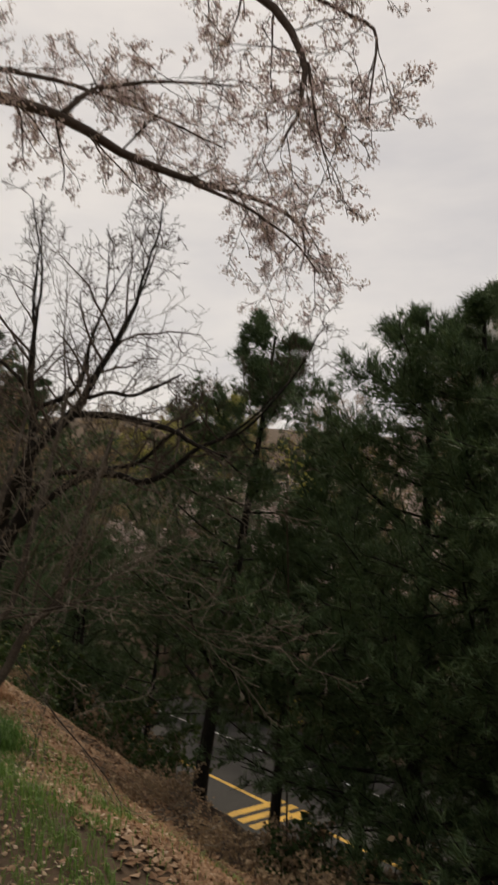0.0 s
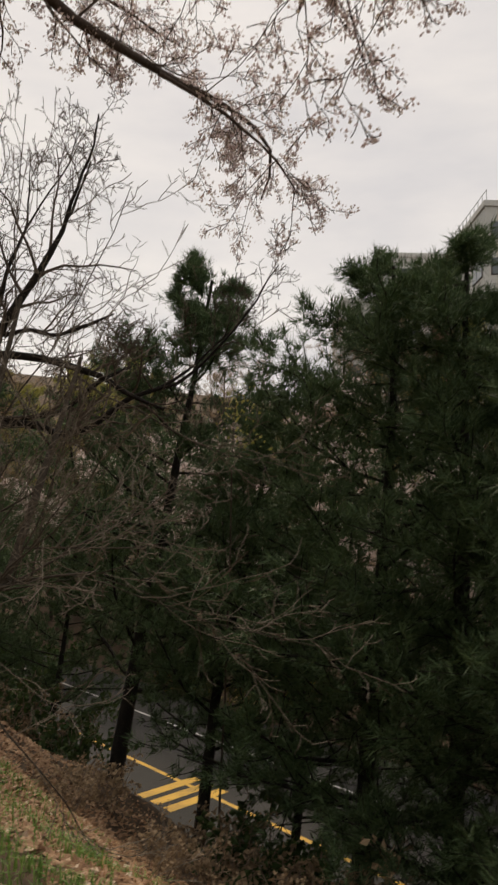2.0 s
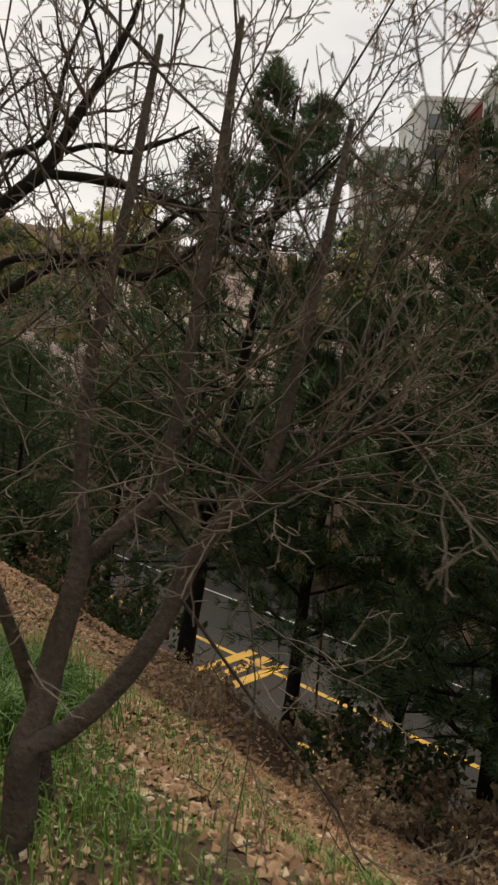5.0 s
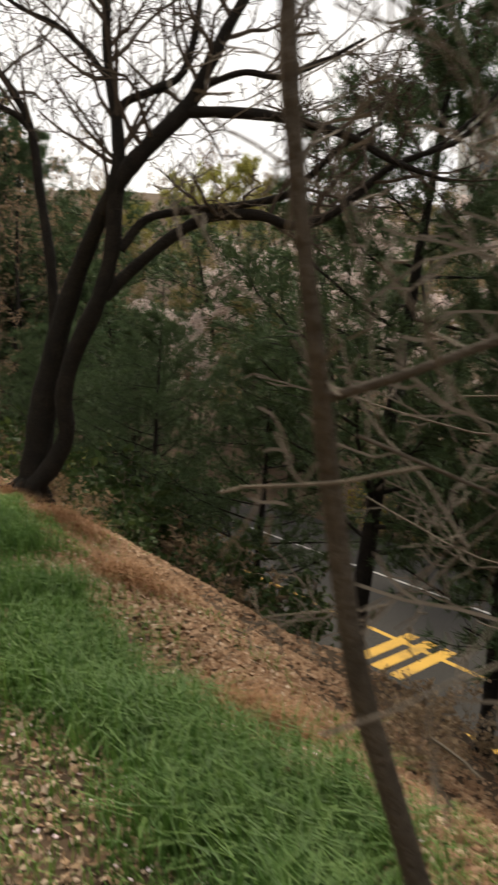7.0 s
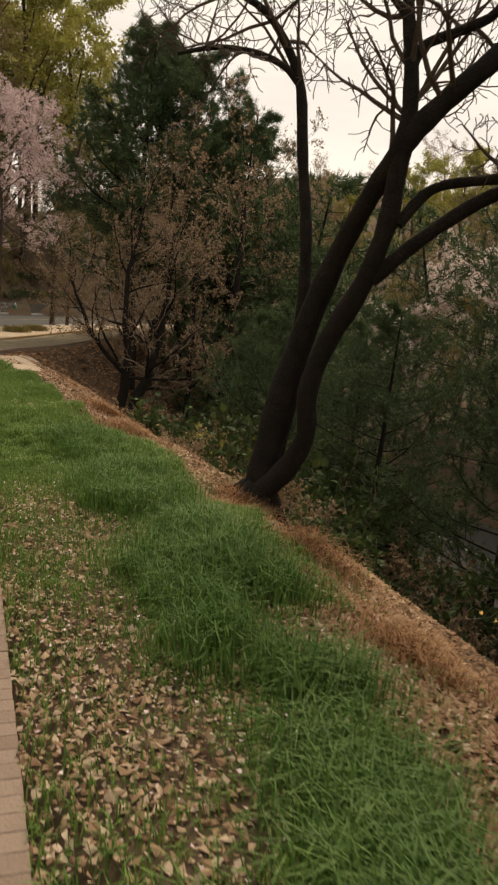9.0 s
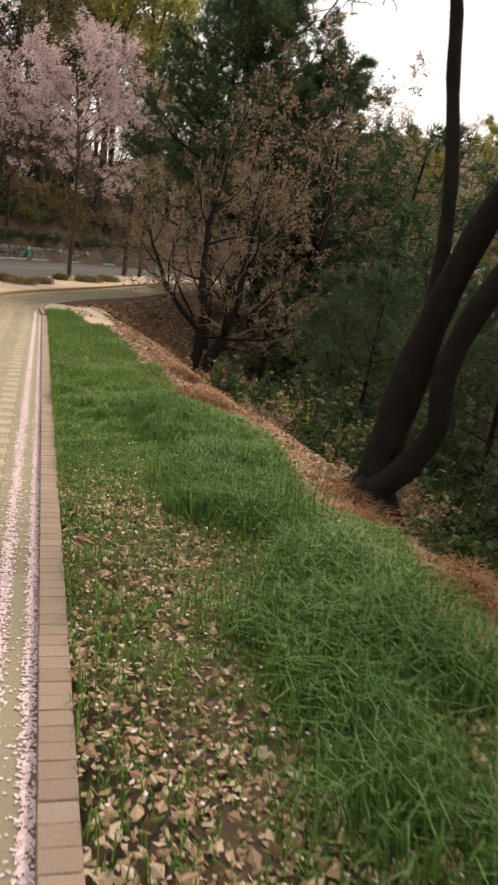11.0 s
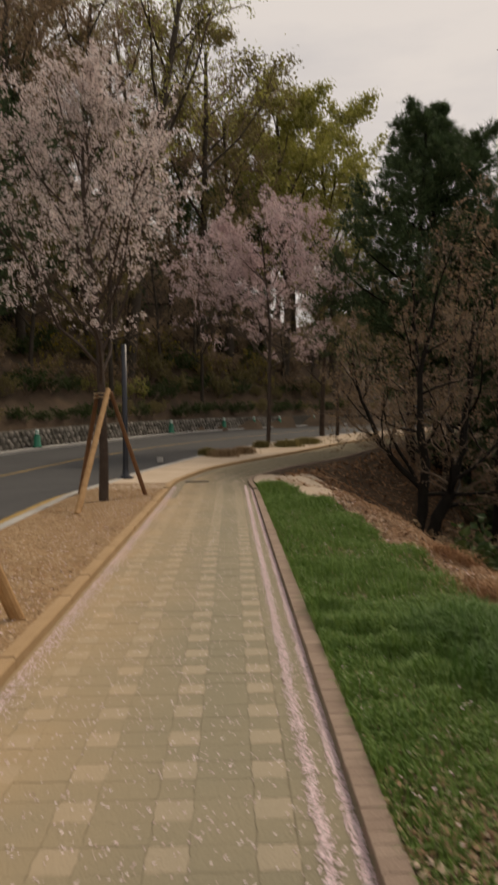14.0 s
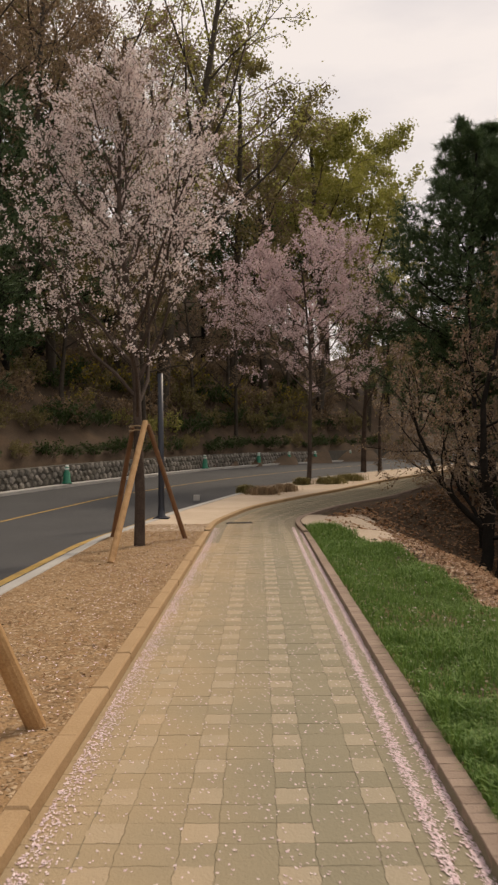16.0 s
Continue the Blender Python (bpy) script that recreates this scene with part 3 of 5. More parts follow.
def sprays(rs, line, n, first, reach, P, out, level=2, lift=0.2, along=0.5, stout=0.03):
    """Side branches along a bough."""
    pts, rad = line
    m = len(pts)
    for k in range(n):
        i = min(m - 2, int((first + (1 - first) * (k + rs.uniform()) / n) * (m - 1)))
        d = unit(pts[i + 1] - pts[i])
        nd = unit(d * along + rand_dirs(rs, 1)[0] * 0.8 + np.array([0, 0, lift]))
        grow(rs, pts[i], nd, reach * rs.uniform(0.5, 1.1), min(rad[i] * 0.5, stout), level, P, out)


out = [[], [], [], [], []]
for rows in ([(2.64, 11.4, -0.68, 0.214), (2.92, 11.25, -0.32, 0.185), (3.16, 11.06, 0.03, 0.162), (3.28, 10.88, 0.43, 0.146), (3.23, 10.8, 0.91, 0.144), (3.33, 10.6, 1.46, 0.147), (3.51, 10.26, 2.05, 0.136), (3.61, 10.05, 2.62, 0.127), (3.62, 9.91, 3.21, 0.124), (3.7, 9.79, 3.46, 0.135), (3.94, 9.6, 3.77, 0.134), (4.27, 9.36, 4.14, 0.12), (4.44, 9.21, 4.53, 0.101), (4.61, 9.07, 4.92, 0.088), (4.82, 8.91, 5.35, 0.075), (5.14, 8.74, 6.11, 0.052)],
             [(2.94, 11.44, -0.52, 0.25), (3.03, 11.37, 0.14, 0.23), (3.14, 11.29, 0.76, 0.235), (3.25, 11.1, 1.48, 0.188), (3.41, 10.79, 2.26, 0.156), (3.52, 10.26, 2.91, 0.135), (3.62, 9.87, 3.38, 0.124), (3.67, 9.94, 4, 0.093), (3.63, 10.05, 4.68, 0.08), (3.64, 10.07, 5.27, 0.068), (3.74, 10.15, 6.19, 0.043)],
             [(3.14, 11.5, -0.1, 0.161), (3.29, 11.51, 0.85, 0.131), (3.38, 11.5, 1.58, 0.109), (3.38, 11.49, 2.29, 0.093), (3.37, 11.57, 2.86, 0.09), (3.33, 11.69, 3.5, 0.086), (3.3, 11.8, 4.21, 0.079), (3.18, 11.92, 4.63, 0.068), (2.93, 12.12, 5.08, 0.061), (2.49, 12.39, 5.39, 0.054), (2.05, 12.66, 5.71, 0.043), (1.48, 12.99, 5.99, 0.029)]):
    out[0].append(bough([(x, y, z, r * 0.74) for x, y, z, r in rows]))
for rows in ([(3.57, 10.23, 2.09, 0.097), (3.96, 9.97, 2.51, 0.09), (4.38, 9.69, 2.87, 0.083), (4.67, 9.45, 3, 0.079), (5.06, 9.13, 2.99, 0.075), (5.32, 8.86, 2.86, 0.071), (5.64, 8.6, 2.96, 0.067), (5.96, 8.36, 3.25, 0.06), (6.21, 8.15, 3.49, 0.05), (6.77, 7.78, 3.72, 0.032)],
             [(3.7, 10.01, 2.62, 0.076), (3.99, 9.91, 2.97, 0.064), (4.39, 9.6, 3.06, 0.06), (4.87, 9.3, 3.11, 0.056), (5.34, 9.02, 3.22, 0.053), (5.62, 8.91, 3.45, 0.05), (5.89, 8.7, 3.76, 0.043), (6.34, 8.5, 4.04, 0.028)],
             [(4.24, 9.37, 4.08, 0.084), (4.64, 9.04, 4.05, 0.077), (5, 8.74, 3.99, 0.073), (5.35, 8.42, 3.86, 0.067), (5.71, 8.22, 3.73, 0.058), (5.99, 7.93, 3.48, 0.046), (6.41, 7.56, 3.25, 0.028)],
             [(3.66, 9.94, 4, 0.062), (3.77, 9.92, 4.24, 0.062), (4.05, 9.73, 4.37, 0.058), (4.33, 9.62, 4.55, 0.055), (4.5, 9.59, 5, 0.049), (4.57, 9.51, 5.51, 0.039), (4.81, 9.48, 6.18, 0.024)],
             [(3.63, 10.03, 4.49, 0.043), (3.45, 10.22, 4.81, 0.043), (3.18, 10.4, 5.1, 0.037), (2.85, 10.6, 5.28, 0.031), (2.42, 10.87, 5.63, 0.019)],
             [(3.3, 11.81, 4.25, 0.05), (3.09, 11.89, 4.47, 0.046), (2.76, 12.02, 4.6, 0.043), (2.38, 12.23, 4.64, 0.039), (2, 12.41, 4.56, 0.025)],
             [(4.44, 9.19, 4.36, 0.048), (4.75, 8.93, 4.46, 0.044), (5.05, 8.65, 4.38, 0.038), (5.4, 8.38, 4.53, 0.032), (5.82, 8.2, 4.78, 0.02)]):
    out[1].append(bough([(x, y, z, r * 0.82) for x, y, z, r in rows]))
for pts, rad in out[0][:2] + out[1][:1] + out[1][3:4]:
    for k in range(2):
        grow(rs, pts[-1 - 2 * k], unit(pts[-1] - pts[-4] + np.array([0, 0, 0.12]) + 0.15 * rand_dirs(rs, 1)[0]), rs.uniform(1.6, 2.6), rad[-1], 1, P, out)
for line in list(out[1][:7]):
    sprays(rs, line, 8, 0.3, 1.5, P, out)
for line in out[0]:
    sprays(rs, line, 13, 0.55, 1.9, P, out)
# roots and the broken butt at the foot
for a_ in (0.3, 1.5, 2.6, 3.6, 4.7, 5.6):
    ca, sa = math.cos(a_), math.sin(a_)
    out[1].append(bough([(2.95 + 0.12 * ca, 11.35 + 0.12 * sa, -0.22, 0.075), (2.95 + 0.36 * ca, 11.35 + 0.36 * sa, float(lie(2.95 + 0.36 * ca, 11.35 + 0.36 * sa)) + 0.02, 0.05), (2.95 + 0.75 * ca, 11.35 + 0.75 * sa, float(lie(2.95 + 0.75 * ca, 11.35 + 0.75 * sa)) - 0.05, 0.022)]))
big = tree("leaning_tree", BIG, "large leaning bare tree with dark trunks on the bank crest", "tree", M["bark_dark_shaded"], [[(np.array(p) - np.array(BIG), r) for p, r in o] for o in out], M["twig"], (), sides=(14, 9, 5, 4, 3))

# slender many-stemmed tree close to the path
rs = np.random.RandomState(8)
P2 = dict(levels=5, segs=(8, 7, 6, 4, 3), wig=(0.03, 0.1, 0.14, 0.2, 0.22), up=(0, 0.04, 0.05, 0.03, 0.02), taper=(0.6, 0.3, 0.3, 0.4, 0.5), rmin=0.0025,
          kids=(0, 6, 4, 3), start=(0, 0.2, 0.15, 0.2), ang=(40, 40, 42, 45), flat=(1, 1, 1, 1), ratio=(0, 0.55, 0.5, 0.5), rk=(0.5, 0.55, 0.55, 0.6))
NEAR = Vector((0.82, 1.85, -0.02))
out = [[], [], [], [], []]
for rows in ([(0.71, 1.85, -0.2, 0.067), (0.71, 1.83, 0.26, 0.058), (0.77, 1.83, 0.43, 0.051), (0.83, 1.85, 0.63, 0.046), (0.9, 1.83, 0.91, 0.04), (0.92, 1.87, 1.06, 0.028), (0.94, 1.92, 1.22, 0.026), (1, 1.99, 1.57, 0.025), (1.1, 2.03, 1.95, 0.023), (1.19, 2.07, 2.25, 0.021), (1.26, 2.12, 2.49, 0.018), (1.39, 2.21, 2.93, 0.012)],
             [(0.9, 1.84, 0.89, 0.027), (0.96, 1.8, 0.98, 0.027), (1.07, 1.75, 1.09, 0.025), (1.16, 1.72, 1.21, 0.024), (1.27, 1.77, 1.61, 0.024), (1.42, 1.86, 2.12, 0.022), (1.54, 1.96, 2.52, 0.019), (1.68, 2.06, 3.04, 0.012)],
             [(0.69, 1.82, -0.2, 0.048), (0.69, 1.8, 0.28, 0.042), (0.82, 1.75, 0.37, 0.04), (0.97, 1.68, 0.52, 0.038), (1.11, 1.63, 0.72, 0.036), (1.2, 1.59, 0.94, 0.033), (1.31, 1.55, 1.1, 0.029), (1.44, 1.51, 1.22, 0.026), (1.58, 1.52, 1.62, 0.024), (1.76, 1.58, 2.13, 0.019), (1.93, 1.65, 2.61, 0.012)],
             [(0.93, 2.06, -0.2, 0.033), (0.85, 2.04, 0.35, 0.03), (0.68, 1.99, 0.79, 0.022), (0.55, 1.95, 1.1, 0.019), (0.45, 1.89, 1.4, 0.016), (0.34, 1.78, 1.6, 0.012), (0.27, 1.73, 1.85, 0.01), (0.25, 1.72, 2.2, 0.009), (0.24, 1.78, 2.8, 0.008), (0.3, 1.9, 3.4, 0.007)]):
    out[0].append(bough(rows, knot=0.03))
for rows in ([(1.31, 1.56, 1.1, 0.015), (1.42, 1.48, 1.18, 0.013), (1.6, 1.37, 1.23, 0.01), (1.87, 1.23, 1.27, 0.006)],
             [(1.06, 1.76, 1.08, 0.012), (1.2, 1.75, 1.11, 0.011), (1.42, 1.71, 1.13, 0.009), (1.66, 1.64, 1.16, 0.005)]):
    out[1].append(bough(rows, knot=0.03))
for line, n_, reach in zip(out[0] + out[1], (5, 8, 12, 4, 7, 5), (1.4, 1.8, 1.9, 0.9, 1.5, 1.5)):
    sprays(rs, line, n_, 0.4, reach, P2, out, 1, 0.06, 0.3, 0.007)
clear = lambda p: not ((np.array(p)[:, 0] < 0.32) & (np.array(p)[:, 2] < 2.6)).any()
out[1:] = [[(p, r) for p, r in lv if clear(p)] for lv in out[1:]]
tree("slender_tree", NEAR, "slender grey-brown bare tree with several stems on the verge", "tree", M["bark_grey"], [[(np.array(p) - np.array(NEAR), r) for p, r in o] for o in out], M["twig_grey"], (), sides=(12, 6, 4, 3, 3))

# overhanging blossoming branch of a tree beside the road
rs = np.random.RandomState(31)
P3 = dict(levels=5, segs=(8, 8, 6, 5, 3), wig=(0.03, 0.09, 0.13, 0.18, 0.2), up=(0, 0.0, -0.02, -0.05, -0.04), taper=(0.6, 0.25, 0.3, 0.4, 0.5), rmin=0.004,
          kids=(0, 8, 5, 4), start=(0, 0.2, 0.15, 0.2), ang=(40, 42, 45, 50), flat=(1, 0.8, 0.8, 1), ratio=(0, 0.42, 0.5, 0.5), rk=(0.5, 0.45, 0.5, 0.6))
OVER = Vector((-3.3, 4.2, 0.0))
out = [[], [], [], [], []]
out[0].append(stem([(-3.3, 4.2, -0.3), (-3.25, 4.2, 1.5), (-3.1, 4.2, 3.0), (-2.7, 4.1, 4.6), (-2.2, 4.0, 5.6)], 0.2, 0.12, 14))
for pts, a, b, n0 in [([(-2.5, 4.05, 5.0), (-0.5, 3.7, 6.2), (1.3, 3.53, 6.45), (2.0, 3.54, 6.37), (2.9, 3.42, 5.98), (3.7, 3.7, 6.07), (4.9, 4.2, 6.4), (6.1, 4.5, 6.36), (6.4, 5.3, 5.95)], 0.085, 0.012, 26),
                      ([(2.0, 3.55, 6.4), (2.35, 3.64, 6.86), (3.2, 3.6, 7.2), (4.2, 3.5, 7.4)], 0.04, 0.01, 12), ([(3.7, 3.7, 6.07), (4.4, 3.6, 5.9), (5.0, 3.4, 5.5), (5.3, 3.3, 5.1)], 0.025, 0.008, 10),
                      ([(-2.2, 4.0, 5.6), (0.2, 2.8, 7.6), (2.2, 2.1, 7.9), (3.5, 1.5, 7.05), (3.57, 1.1, 6.2), (3.46, 1.05, 5.7), (3.3, 1.15, 5.3)], 0.08, 0.01, 18),
                      ([(3.57, 1.1, 6.2), (3.52, 0.9, 5.45), (3.57, 0.75, 4.85)], 0.015, 0.005, 4), ([(2.2, 2.1, 7.9), (3.3, 1.7, 7.5), (4.05, 1.24, 7.0), (4.3, 0.9, 6.7), (4.1, 0.8, 6.1), (4.0, 0.75, 5.6)], 0.03, 0.006, 10),
                      ([(-0.5, 3.7, 6.2), (0.8, 4.6, 7.2), (2.2, 5.2, 7.8), (3.6, 5.4, 7.9), (5.0, 5.3, 7.6)], 0.05, 0.012, 22), ([(-2.2, 4.0, 5.6), (-2.6, 4.5, 7.4), (-2.8, 5.2, 9.0)], 0.08, 0.02, 8)]:
    s = stem(pts, a, b, 18)
    out[1].append(s)
    for k in range(n0):
        i = int(np.interp(k, [0, n0 - 1], [5, 16]))
        d = unit(s[0][i + 1] - s[0][i])
        nd = unit(d * 0.6 + rand_dirs(rs, 1)[0] * np.array([0.8, 0.8, 0.7]))
        grow(rs, s[0][i], nd, rs.uniform(0.5, 1.15), max(0.007, s[1][i] * 0.3), 2, P3, out)
pts, _ = tips(out[4], 2, rs, 0.025)
V, F = leaf_quads(rs, np.repeat(pts, 8, 0) + rs.normal(0, 0.024, (len(pts) * 8, 3)), 0.03)
o = np.array(OVER)
tree("overhanging_tree", OVER, "tree with a dark branch of pinkish blossom buds over the path", "tree", M["bark_cherry"], [[(np.array(p) - o, r) for p, r in q] for q in out], M["twig"], [("blossom", V - o, F, M["bud"])], sides=(12, 8, 4, 3, 3))

# cherry trees along the road
out, cr = broadleaf(41, 8.0, 2.45, 0.56, (24, 9, 6), ("blossom", "petal"), 3, 0.048, up=0.1, ang=42, r=0.0135, vase=True, clump=0.03, bunch=8)
tree("cherry_tree", (-3.3, 23.9, 0), "young cherry tree in pale pink blossom tied to timber props", "cherry tree", M["bark_cherry"], out, M["twig"], cr, "roadside cherries")
out, cr = broadleaf(43, 9.2, 3.3, 0.58, (22, 9, 6), ("blossom", "petal_pink"), 4, 0.075, up=0.05, ang=62, r=0.0105, clump=0.07, vase=True, bunch=7)
tree("cherry_tree", (0.95, 41.8, 0.6), "spreading cherry tree in pink blossom beside the bend", "cherry tree", M["bark_cherry"], out, M["twig"], cr, "roadside cherries")
for x, y, h, s in ((3.9, 47.6, 7.0, 45), (4.75, 48.2, 5.0, 46)):
    out, cr = broadleaf(s, h, 2.6, 0.4, (10, 6, 4), ("foliage", "leaf_olive"), 2, 0.1, ang=50, r=0.02)
    tree("street_tree", (x, y, 0.8), "small street tree with sparse new leaves", "tree", M["bark_cherry"], out, M["twig"], cr, "street trees")

# lamp post
lamp = empty("lamp_post", (-3.55, 29.5, 0.05), "dark blue-grey steel lamp post on a bolted base", "lamp post")
V, F = lathe([(0.0, 0), (0.16, 0), (0.16, 0.05), (0.1, 0.08), (0.085, 0.3), (0.075, 0.9), (0.07, 3.7), (0.0, 3.7)])
part("pole", V, F, M["steel"], lamp, smooth=True)
shape("base_plate", box_bm(-0.2, 0.2, -0.2, 0.2, -0.05, 0.04, 0.01), M["steel"], lamp)


# tree props
def prop(name, a, b, r, material, label):
    ob = empty(name, a, label, "timber prop", "tree props")
    d = Vector(b) - Vector(a)
    V, F = tubes([(np.array([(0, 0, 0), tuple(d * 0.5), tuple(d)]), np.array([r * 1.05, r, r * 0.95]))], 12)
    V2 = np.concatenate([V, [tuple(d)], [(0, 0, 0)]])
    k = len(V)
    caps = np.array([[k - 12 + i, k - 12 + (i + 1) % 12, k] for i in range(12)] + [[(i + 1) % 12, i, k + 1] for i in range(12)])
    part("pole", V2, [F, caps], material, ob)
    return ob


prop("timber_prop", (-3.4, 21.5, -0.03), (-3.14, 23.72, 2.28), 0.055, M["timber"], "pale peeled timber pole leaning on the cherry trunk")
prop("timber_prop", (-2.55, 25.1, -0.03), (-3.12, 23.9, 2.24), 0.045, M["timber_dark"], "brown timber pole leaning on the cherry trunk")
prop("timber_prop", (-4.1, 25.6, -0.03), (-3.4, 23.95, 2.2), 0.05, M["timber_dark"], "brown timber pole leaning on the cherry trunk")
prop("timber_prop", (-2.45, 13.75, -0.03), (-3.22, 13.2, 2.2), 0.06, M["timber"], "pale peeled timber pole leaning over the mulch bed")

# climbing vine with fresh leaves in the pines
r2 = np.random.RandomState(77)
vine = empty("climbing_vine", (7.25, 7.0, -3.7), "thin climbing vine with fresh yellow-green leaves in the pines", "vine")
V, F = tubes([stem([(0, 0, 0), (-0.1, -0.2, 2.0), (-0.2, -0.4, 4.5), (-0.35, -0.55, 6.6), (-0.3, -0.6, 7.2)], 0.02, 0.006, 14)], 5)
part("stem", V, F, M["twig"], vine)
p = np.concatenate([r2.normal(0, 1, (90, 3)) * np.array([0.16, 0.16, 0.2]) + np.array([-0.32, -0.6, 6.9]), r2.normal(0, 1, (50, 3)) * np.array([0.12, 0.12, 0.1]) + np.array([-0.2, -0.75, 6.45])])
V, F = leaf_quads(r2, p, 0.06)
tagged(part("foliage", V, F, M["leaf_new"], vine), kind="stuff")

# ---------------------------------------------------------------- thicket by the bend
def thicket(seed, stems, loc, name, label, leaf, n_leaf, size, r0=0.09, twig="twig_brown", limb_n=8, trunk="bark_dark_shaded", spray=0.5):
    rs = np.random.RandomState(seed)
    Pt = dict(levels=5, segs=(8, 7, 6, 4, 3), wig=(0.03, 0.14, 0.2, 0.24, 0.25), up=(0, 0.06, 0.03, 0.0, 0.0), taper=(0.6, 0.3, 0.3, 0.4, 0.5), rmin=0.006,
              kids=(0, 6, 4, 4), start=(0, 0.15, 0.15, 0.2), ang=(40, 42, 45, 48), flat=(1, 1, 1, 1), ratio=(0, 0.5, 0.5, 0.5), rk=(0.5, 0.5, 0.55, 0.6))
    out = [[], [], [], [], []]
    o = np.array(loc, float)
    for pts, a, b in stems:
        s = stem(np.array(pts, float) - o, a, b, 14)
        out[0].append(s)
        ln = np.linalg.norm(s[0][-1] - s[0][0])
        for k in range(limb_n):
            i = int(np.interp(k, [0, limb_n - 1], [3, 12]))
            d = unit(s[0][i + 1] - s[0][i])
            grow(rs, s[0][i], unit(d * 0.5 + rand_dirs(rs, 1)[0] * 0.8 + np.array([0, 0, 0.2])), ln * spray * rs.uniform(0.5, 1), s[1][i] * 0.45, 1, Pt, out)
    crown = []
    if leaf:
        pts, _ = tips(out[4], n_leaf, rs, 0.06)
        V, F = leaf_quads(rs, pts, size)
        crown = [("foliage", V, F, M[leaf])]
    return tree(name, loc, label, "tree", M[trunk], out, M[twig], crown, sides=(9, 6, 4, 3, 3))


thicket(61, [([(4.3, 28.6, -1.6), (4.5, 28.6, -0.6), (4.6, 28.7, 0.4), (4.4, 28.8, 1.6), (4.5, 28.9, 3.0), (4.9, 28.9, 4.6)], 0.17, 0.04), ([(4.6, 28.4, -1.6), (5.0, 28.4, -0.7), (5.5, 28.5, 0.5), (5.7, 28.6, 2.0), (5.9, 28.7, 4.2)], 0.2, 0.05),
             ([(4.5, 28.7, -0.3), (3.9, 28.8, 0.3), (3.4, 28.8, 0.9), (3.1, 28.9, 1.7), (2.7, 28.9, 2.6), (2.7, 29.0, 3.6)], 0.09, 0.02)],
        (4.5, 28.6, -1.4), "leaning_thicket_tree", "dark leaning tree tangled with brown vines below the bend", "leaf_rust", 2, 0.05, twig="twig_brown", limb_n=11)
thicket(62, [([(6.8, 29.8, -2.4), (6.9, 29.8, 0.0), (7.0, 29.9, 2.5), (6.8, 30, 5.0)], 0.12, 0.03), ([(7.6, 29.0, -2.6), (7.9, 29.0, 0.0), (8.2, 29.1, 2.6), (8.3, 29.1, 5.4)], 0.12, 0.03)],
        (7.2, 29.4, -2.4), "vine_tree", "bare tree draped in brown vines on the bank", "leaf_rust", 2, 0.08, twig="twig_brown")
thicket(63, [([(5.6, 33.2, -1.2), (5.6, 33.2, 1.0), (5.4, 33.2, 3.2), (5.3, 33.3, 6.0)], 0.11, 0.03), ([(6.4, 33.8, -1.2), (6.6, 33.8, 1.5), (6.8, 33.9, 4.0), (7.0, 34, 6.4)], 0.1, 0.03)],
        (6.0, 33.5, -1.2), "vine_tree", "upright bare tree with brown twigs by the footpath", "leaf_rust", 2, 0.08)
thicket(64, [([(7.6, 37.0, -0.4), (7.5, 37.0, 2.0), (7.3, 37.1, 5.0), (7.4, 37.2, 7.5)], 0.1, 0.03), ([(8.4, 38.6, -0.3), (8.5, 38.6, 2.5), (8.6, 38.7, 6.5)], 0.09, 0.03)],
        (8.0, 37.8, -0.4), "vine_tree", "slim bare trees with olive buds past the bend", "leaf_olive", 2, 0.09)
thicket(65, [([(9.6, 41.5, 0.2), (9.6, 41.5, 2.5), (9.4, 41.6, 6.0)], 0.09, 0.03), ([(10.8, 43.5, 0.3), (11.0, 43.5, 3.0), (11.2, 43.6, 7.0)], 0.09, 0.03)],
        (10.2, 42.5, 0.2), "vine_tree", "slim bare trees with olive buds past the bend", "leaf_olive", 2, 0.1)
# tree behind the leaning one
thicket(66, [([(9.5, 33.5, -2.6), (9.6, 33.4, 1.0), (9.5, 33.4, 4.5), (9.8, 33.4, 8.0)], 0.13, 0.03), ([(11.5, 36.5, -2.4), (11.5, 36.5, 1.0), (11.7, 36.5, 4.5), (11.6, 36.5, 8.0)], 0.13, 0.03)],
        (10.5, 35.0, -2.6), "vine_tree", "tall brown bare trees on the slope", "leaf_rust", 2, 0.11, limb_n=9)


# ---------------------------------------------------------------- woods
def unit_rows(a):
    return a / np.linalg.norm(a, axis=1)[:, None]


